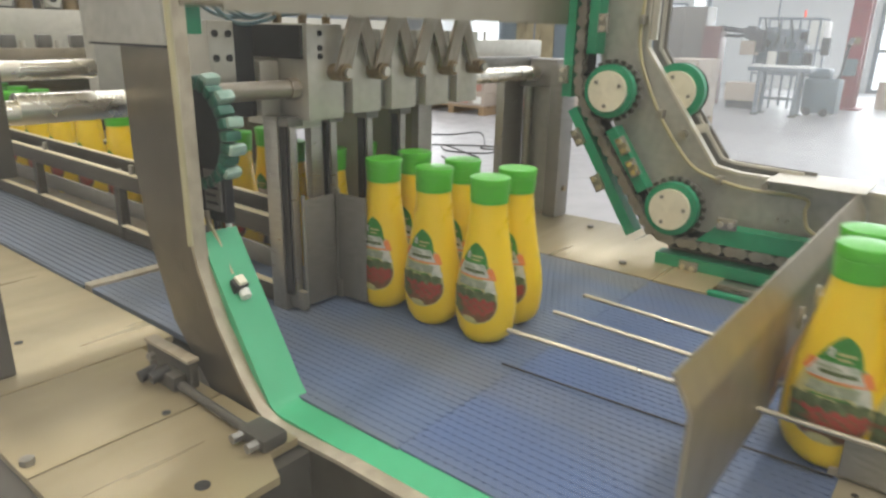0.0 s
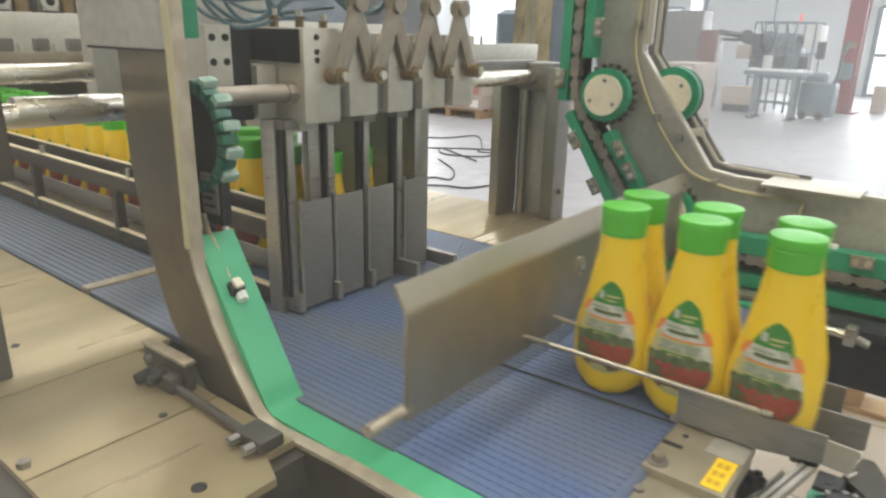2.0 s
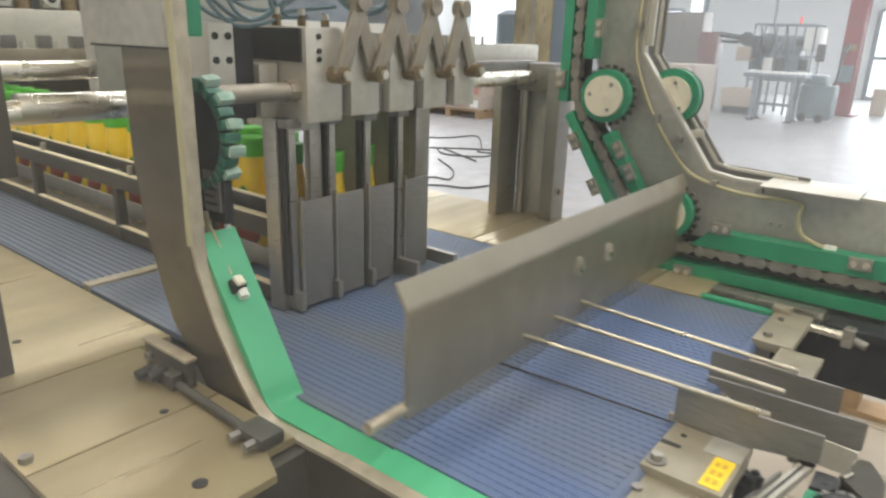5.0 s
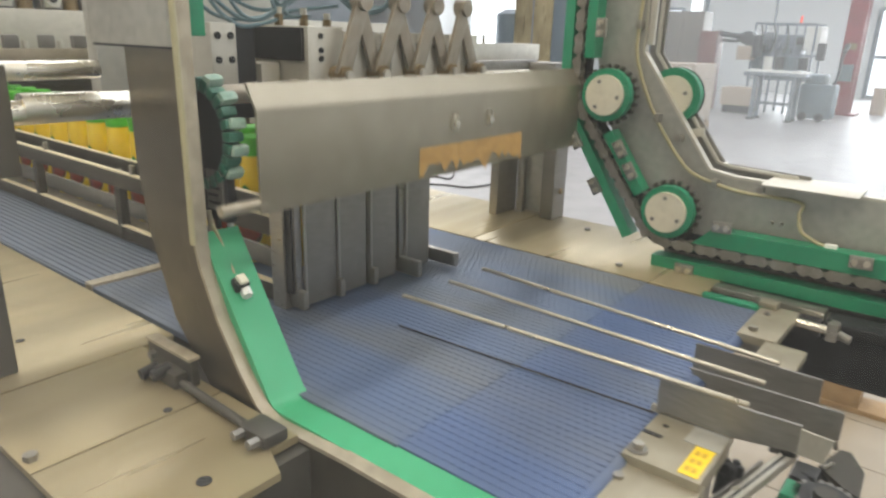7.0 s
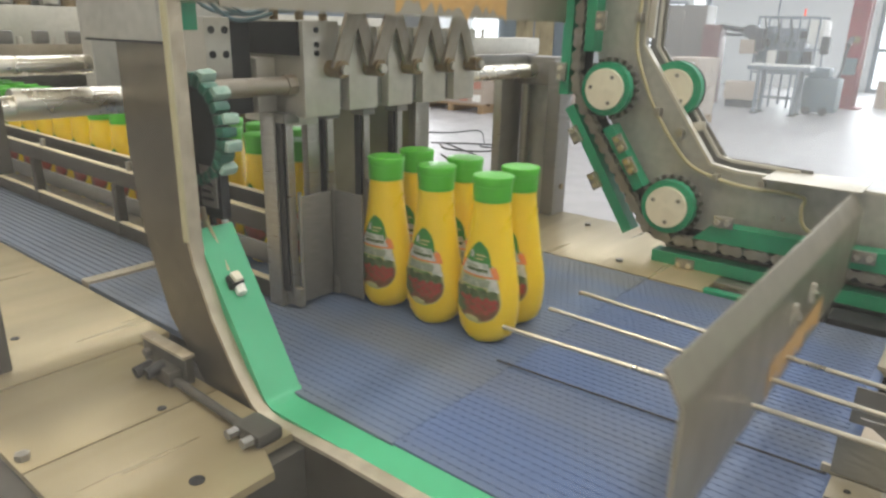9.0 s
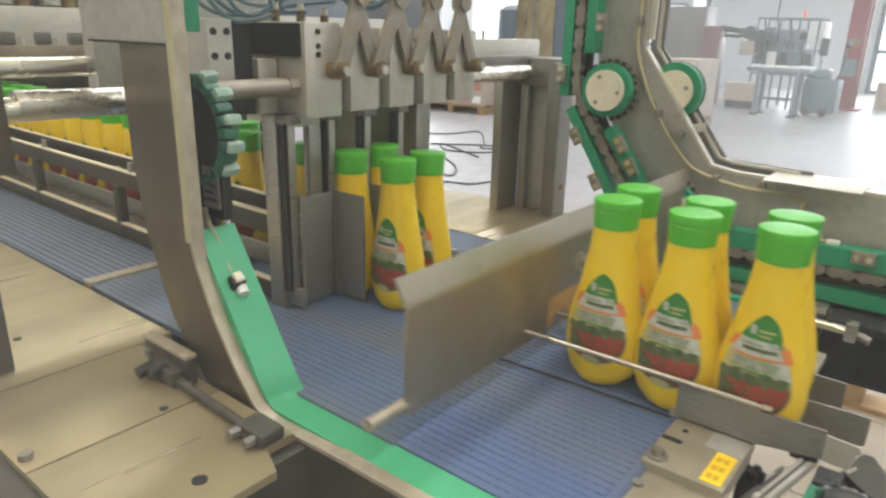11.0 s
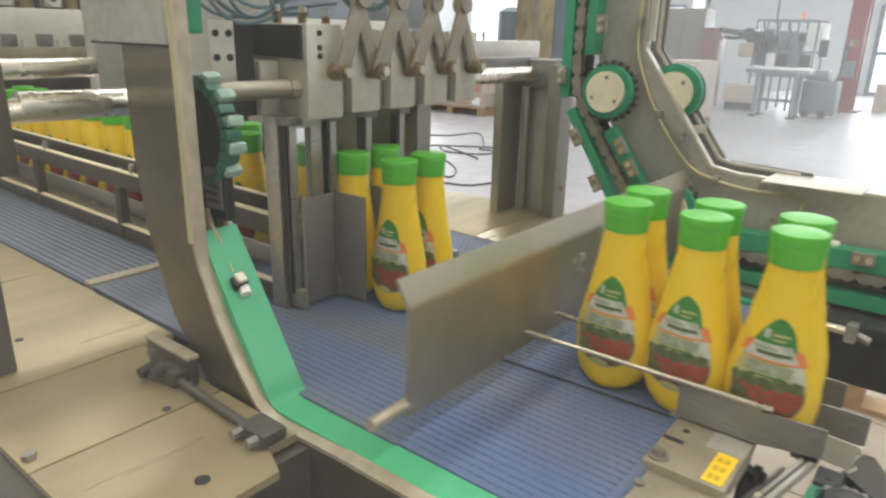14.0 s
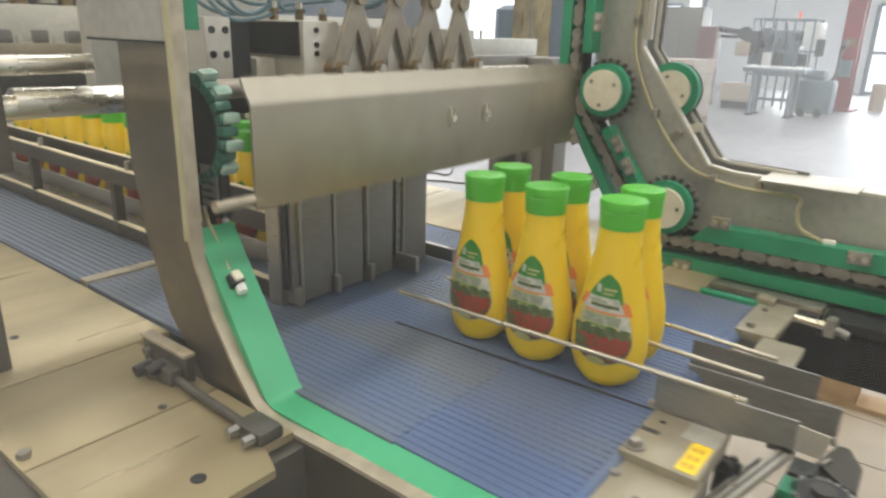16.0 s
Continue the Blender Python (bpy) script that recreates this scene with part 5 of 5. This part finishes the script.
# floor cables beyond the machine
for pts in (((-6.2, 6.4), (-5.4, 6.7), (-5.2, 7.2), (-4.6, 6.5), (-4.4, 6.2), (-3.9, 6.5)), ((-5.0, 6.0), (-4.4, 6.4), (-4.2, 6.0), (-4.6, 5.8), (-4.9, 6.1), (-4.1, 5.7)), ((-3.4, 3.3), (-3.0, 3.7), (-2.7, 3.6), (-2.5, 3.2), (-2.2, 3.3)), ((-3.0, 3.1), (-2.6, 3.3), (-2.3, 3.0), (-1.9, 3.1)), ((-3.92, 4.49), (-3.89, 4.74), (-3.72, 4.77), (-3.96, 5.13), (-4.44, 5.5)), ((-3.77, 4.41), (-3.59, 4.53), (-3.39, 4.6), (-3.31, 4.84))):
    solid("floor_cable", tube(B(), [(x, y, FLOOR + 0.008) for x, y in pts], 0.008), CABLE, "dark loose cable lying on the hall floor", "cable")

# upstream machine: beam with a row of valve blocks
um = thing("upstream_manifold", "pale beam carrying a row of valve blocks", "manifold")
part("beam", box(B(), -2.05, -1.98, 0.20, 2.2, 0.30, 0.40, 0.004), MILLED, um)
for k in range(8):
    y = 0.36 + 0.115 * k
    v = part("valve", box(B(), -2.04, -1.99, y - 0.028, y + 0.028, 0.40, 0.47, 0.006), STEEL_DARK, um)
    part("coil", cyl(B(), (-2.015, y + 0.055, 0.40), (-2.015, y + 0.055, 0.45), 0.022, 16), BRASS, v)
    part("clip", box(B(), -1.99, -1.985, y - 0.018, y + 0.018, 0.405, 0.45), MILLED, v)
for k in range(8):
    y = 0.36 + 0.115 * k
    ring = part("clamp_ring", cyl(B(), (-1.99, y, 0.428), (-1.978, y, 0.428), 0.021, 18), MILLED, um, "bright round clamp")
    part("bore", cyl(B(), (-1.9785, y, 0.428), (-1.9765, y, 0.428), 0.011, 14), BLACK, ring)
    part("dome", cyl(B(), (-2.02, y + 0.055, 0.45), (-2.02, y + 0.055, 0.475), 0.022, 16, 0.010), MILLED, um)
    part("feed_pipe", cyl(B(), (-2.06, y + 0.02, 0.40), (-2.06, y + 0.02, 0.95), 0.007 if k % 2 else 0.012, 10), (STEEL, HOSE_B, EDGE)[k % 3], um)
part("header_pipe", cyl(B(), (-2.09, 0.2, 0.545), (-2.09, 2.2, 0.545), 0.016, 14), STEEL, um)
part("header_pipe", cyl(B(), (-2.11, 0.2, 0.62), (-2.11, 2.2, 0.62), 0.010, 12), HOSE_B, um)
for k, (y, z) in enumerate(((0.46, 0.58), (0.68, 0.53), (0.90, 0.60), (1.12, 0.55))):
    part("terminal_box", box(B(), -2.16, -2.11, y - 0.035, y + 0.035, z - 0.03, z + 0.04, 0.006), (PLATE, GREEN_DARK, WHITE, STEEL_DARK)[k], um)
part("back_panel", box(B(), -2.5, -2.45, 0.1, 2.4, 0.225, 1.2), FAR_STEEL, um)
for y in (0.3, 2.1):
    part("leg", box(B(), -2.05, -1.98, y - 0.035, y + 0.035, FLOOR, 0.30), STEEL_DARK, um)
part("riser", cyl(B(), (-2.015, 0.62, 0.45), (-2.015, 0.62, 1.0), 0.008, 8), BRASS, um)

# air hoses above the gate head
HOSES = [
    [(-0.72, 0.445, 0.43), (-0.72, 0.470, 0.392), (-0.72, 0.500, 0.372), (-0.715, 0.53, 0.374), (-0.72, 0.57, 0.383), (-0.72, 0.61, 0.386)],
    [(-0.73, 0.44, 0.44), (-0.72, 0.465, 0.405), (-0.72, 0.495, 0.384), (-0.72, 0.52, 0.378), (-0.72, 0.545, 0.386), (-0.72, 0.575, 0.405)],
    [(-0.73, 0.485, 0.42), (-0.72, 0.505, 0.385), (-0.72, 0.535, 0.380), (-0.72, 0.57, 0.398), (-0.72, 0.60, 0.42)],
    [(-0.72, 0.548, 0.43), (-0.72, 0.552, 0.400), (-0.72, 0.560, 0.388), (-0.72, 0.572, 0.398), (-0.72, 0.575, 0.43)],
    [(-0.72, 0.553, 0.43), (-0.72, 0.557, 0.405), (-0.72, 0.566, 0.394), (-0.72, 0.578, 0.384)],
    [(-0.73, 0.66, 0.42), (-0.72, 0.69, 0.396), (-0.72, 0.72, 0.393), (-0.72, 0.75, 0.40), (-0.72, 0.77, 0.42)],
    [(-0.73, 0.66, 0.425), (-0.72, 0.69, 0.400), (-0.72, 0.72, 0.397), (-0.72, 0.75, 0.404), (-0.72, 0.77, 0.43)],
    [(-0.84, 0.47, 0.46), (-0.82, 0.49, 0.42), (-0.80, 0.52, 0.385), (-0.77, 0.55, 0.380), (-0.74, 0.60, 0.392), (-0.72, 0.66, 0.40)],
    [(-0.86, 0.50, 0.47), (-0.82, 0.53, 0.425), (-0.78, 0.56, 0.395), (-0.75, 0.585, 0.395), (-0.74, 0.62, 0.42), (-0.75, 0.65, 0.47)],
    [(-0.80, 0.58, 0.47), (-0.79, 0.60, 0.415), (-0.78, 0.61, 0.40), (-0.77, 0.62, 0.415), (-0.77, 0.63, 0.47)],
    [(-0.76, 0.68, 0.43), (-0.74, 0.72, 0.405), (-0.73, 0.77, 0.405), (-0.74, 0.82, 0.42), (-0.75, 0.86, 0.46)],
    [(-0.80, 0.50, 0.41), (-0.79, 0.55, 0.405), (-0.77, 0.60, 0.41), (-0.76, 0.66, 0.412), (-0.76, 0.72, 0.43)],
    [(-0.86, 0.46, 0.43), (-0.85, 0.49, 0.38), (-0.84, 0.52, 0.35), (-0.83, 0.545, 0.335)],
]
for pts in HOSES:
    solid("air_hose", tube(B(), pts, 0.0026), HOSE_B, "thin blue-grey pneumatic hose looping over the gate head", "hose", "gate head hoses")
for k, y in enumerate((0.56, 0.60, 0.64, 0.70, 0.77)):
    ft = thing("hose_fitting", "small brass push-in hose fitting on the gate head", "fitting", "gate head fittings", at=(-0.72, y, 0.373 if k < 2 else 0.368))
    part("body", cyl(B(), (0, 0, 0), (0, 0, 0.014), 0.006, 6), BRASS, ft)
    part("collar", cyl(B(), (0, 0, 0.014), (0, 0, 0.022), 0.0045, 12), MILLED, ft)

def pane_face(x0, x1, y, z0, z1):
    """A single clear face turned towards the front."""
    bm = B()
    bm.faces.new([bm.verts.new(v) for v in ((x0, y, z0), (x1, y, z0), (x1, y, z1), (x0, y, z1))])
    return bm


# clear guard sheets of the machine's enclosure
gs = thing("guard_sheet", "clear dusty plastic guard sheet of the machine enclosure", "guard panel")
sheet = part("sheet", pane_face(-1.2, 0.7, 0.040, -0.16, 0.94), PANE_NEAR, gs)
sheet.visible_shadow = False
part("bottom_rail", box(B(), -1.2, 0.7, 0.028, 0.048, -0.20, -0.16), STEEL, gs)
gs = thing("guard_sheet", "hazy plastic guard sheet behind the chain frame", "guard panel")
sheet = part("sheet", pane_face(-0.52, 0.9, 1.302, -0.02, 1.0), PANE_FAR, gs)
sheet.visible_shadow = False
part("bottom_rail", box(B(), -0.35, 0.9, 1.29, 1.315, -0.05, -0.02), STEEL_DARK, gs)

# floor tiles by the machine
n = 0
TILE_BM = link_mesh("tile", box(B(), -0.148, 0.148, -0.148, 0.148, 0, 0.008, 0.002), TILE)
fl = bpy.data.objects["floor"]
for i in range(14):
    for j in range(10):
        t_ob = new("tile", TILE_BM)
        t_ob.parent = fl
        t_ob.location = (-2.2 + 0.3 * i, 0.9 + 0.3 * j, FLOOR)


# ---- movement ----
def lerp(table, t):
    if t <= table[0][0]:
        return table[0][1:]
    for a, b in zip(table, table[1:]):
        if t <= b[0]:
            u = (t - a[0]) / (b[0] - a[0])
            return tuple(p + (q - p) * u for p, q in zip(a[1:], b[1:]))
    return table[-1][1:]


BAR_PATH = [(-2.0, -0.605, 0.60), (-0.7, -0.605, 0.330), (-0.45, -0.600, 0.277), (0.0, -0.575, 0.197), (0.2, -0.547, 0.150), (0.5, -0.500, 0.086), (0.8, -0.424, 0.037), (1.0, -0.376, 0.029), (1.5, -0.235, 0.028), (2.0, -0.127, 0.028), (2.5, -0.034, 0.028), (3.0, 0.06, 0.028), (4.0, 0.25, 0.04), (5.0, 0.32, 0.5), (6.0, 0.2, 0.80), (8.0, -0.5, 0.85), (9.0, -0.60, 0.80), (10.0, -0.605, 0.60)]
NOSE_PATH = [(0.0, 0.173), (0.25, 0.168), (0.5, 0.143), (0.6, 0.124), (0.7, 0.099), (0.8, 0.060), (1.0, 0.014), (1.2, 0.004), (1.5, 0.0), (1.8, 0.014), (2.0, 0.034), (2.2, 0.059), (2.4, 0.094), (2.6, 0.124), (2.8, 0.154), (3.0, 0.173)]
LEAD = [(-0.3, -0.730), (0, -0.668), (0.5, -0.572), (1, -0.489), (1.5, -0.417), (2, -0.330), (2.5, -0.266), (3, -0.193), (3.5, -0.121), (4, 0.003), (4.5, 0.080), (5, 0.17), (5.5, 0.27)]
SECOND = [(-0.3, -0.818), (0, -0.756), (0.5, -0.658), (1, -0.575), (1.5, -0.502), (2, -0.417), (2.5, -0.357), (3, -0.270), (3.5, -0.203), (4, -0.081), (4.5, 0.0), (5, 0.09), (5.5, 0.19)]
THIRD = [(-0.3, -0.906), (0, -0.844), (0.5, -0.745), (1, -0.662), (1.5, -0.588), (2, -0.502), (2.5, -0.442), (3, -0.361), (3.5, -0.283), (4, -0.157), (4.5, -0.063), (5, 0.03), (5.5, 0.12)]
STARTS = [-4.5, -1.25, 7.62, 10.58, 13.57]
# clip time and stage of each group on its way, from leaving the gate to the bar's push
STAGES = [
    [(0.0, 4.5)],
    [(-1.25, 0.0), (1.5, 2.80), (2.0, 3.54)],
    [(7.62, 0.0), (8.0, 0.31), (8.5, 0.80), (9.2, 1.56), (10.0, 2.45), (11.0, 3.50)],
    [(10.58, 0.0), (11.5, 0.85), (12.0, 1.45), (12.5, 1.95), (13.0, 2.6), (14.0, 3.54)],
    [(13.57, 0.0), (14.0, 0.39), (14.5, 0.86), (15.0, 1.40), (15.5, 1.89), (16.0, 2.43)],
]
PITCH = 0.088


def stage(g, t):
    table = STAGES[g]
    if t <= table[0][0]:
        return table[0][1] + t - table[0][0]
    if t >= table[-1][0]:
        return table[-1][1] + t - table[-1][0]
    return lerp(table, t)[0]


def queue_shift(t):
    """How far the waiting bottles have moved on by a time."""
    s = 0.0
    for t0 in STARTS[2:]:
        s += 3 * PITCH * min(1.0, max(0.0, (t - t0 + 0.1) / 1.95))
    return s


def bottle_x(n, t):
    """Place along the belt of the n-th bottle of a row; the first six have left the queue before the clip's middle."""
    g, j = divmod(n, 3)
    if g < 5 and t > STARTS[g] - 0.3:
        return lerp((LEAD, SECOND, THIRD)[j], stage(g, t))[0]
    x = -0.730 - PITCH * (n - 6) + queue_shift(t)
    if n > 7:
        x -= 0.045 * (n - 7) * max(0.0, 1 - t / 1.6)
    return x


def bottle_rows(n, side):
    rows = []
    g = n // 3
    for k in range(65):
        t = k * 0.25
        x = bottle_x(n, t)
        z = 0.0006
        if g < 5 and stage(g, t) > 5.0:
            x, z = 0.22 + 0.1 * (2 - n % 3) + 0.32 * (3 - g), FLOOR
        elif g < 5 and stage(g, t) > 4.6:
            z = -0.012
        close = 0.011 * side * min(1.0, max(0.0, (x + 0.35) / 0.25))
        rows.append((t, pose(x - 0.006 * side, ROW_Y[side] - close + 0.001 * math.sin(n * 2.3 + side), z, 0, 0, 3 * math.sin(n * 1.7 + side * 2.1))))
    return rows


def gate_angle(t):
    for t0 in STARTS:
        if t0 - 0.35 < t < t0 + 1.75:
            return -88 * min(1.0, (t - t0 + 0.35) / 0.15, (t0 + 1.75 - t) / 0.2)
    return 0.0


def motions():
    for k, bar in enumerate(BARS):
        t0 = (1.0, 4.0, 7.0, -2.0)[k]
        rows = []
        for i in range(81):
            t = 0.2 * i
            s = (t - t0 + 0.05 + 2.0) % 12.0 - 2.0
            x, z = lerp(BAR_PATH, s)
            rows.append((t, pose(x, 0, z)))
        walk(bar, rows)
    for k, w in enumerate(SPIN):
        x, y, z = w.location
        walk(w, [(0.2 * i, pose(x, y, z, 0, (-1 if k < 2 else 1) * 54 * i + 20 * k, 0)) for i in range(81)])
    rows = []
    for i in range(81):
        t = 0.2 * i
        rows.append((t, pose(lerp(NOSE_PATH, t % 3.0)[0] - 0.016, 0, 0)))
    walk(nose, rows)
    for leaf, y in LEAVES[1:3]:
        walk(leaf, [(0.1 * i, pose(-0.682, y, 0, 0, 0, gate_angle(0.1 * i))) for i in range(161)])
    for (n, side), ob in BOTTLES.items():
        walk(ob, bottle_rows(n, side))


motions()
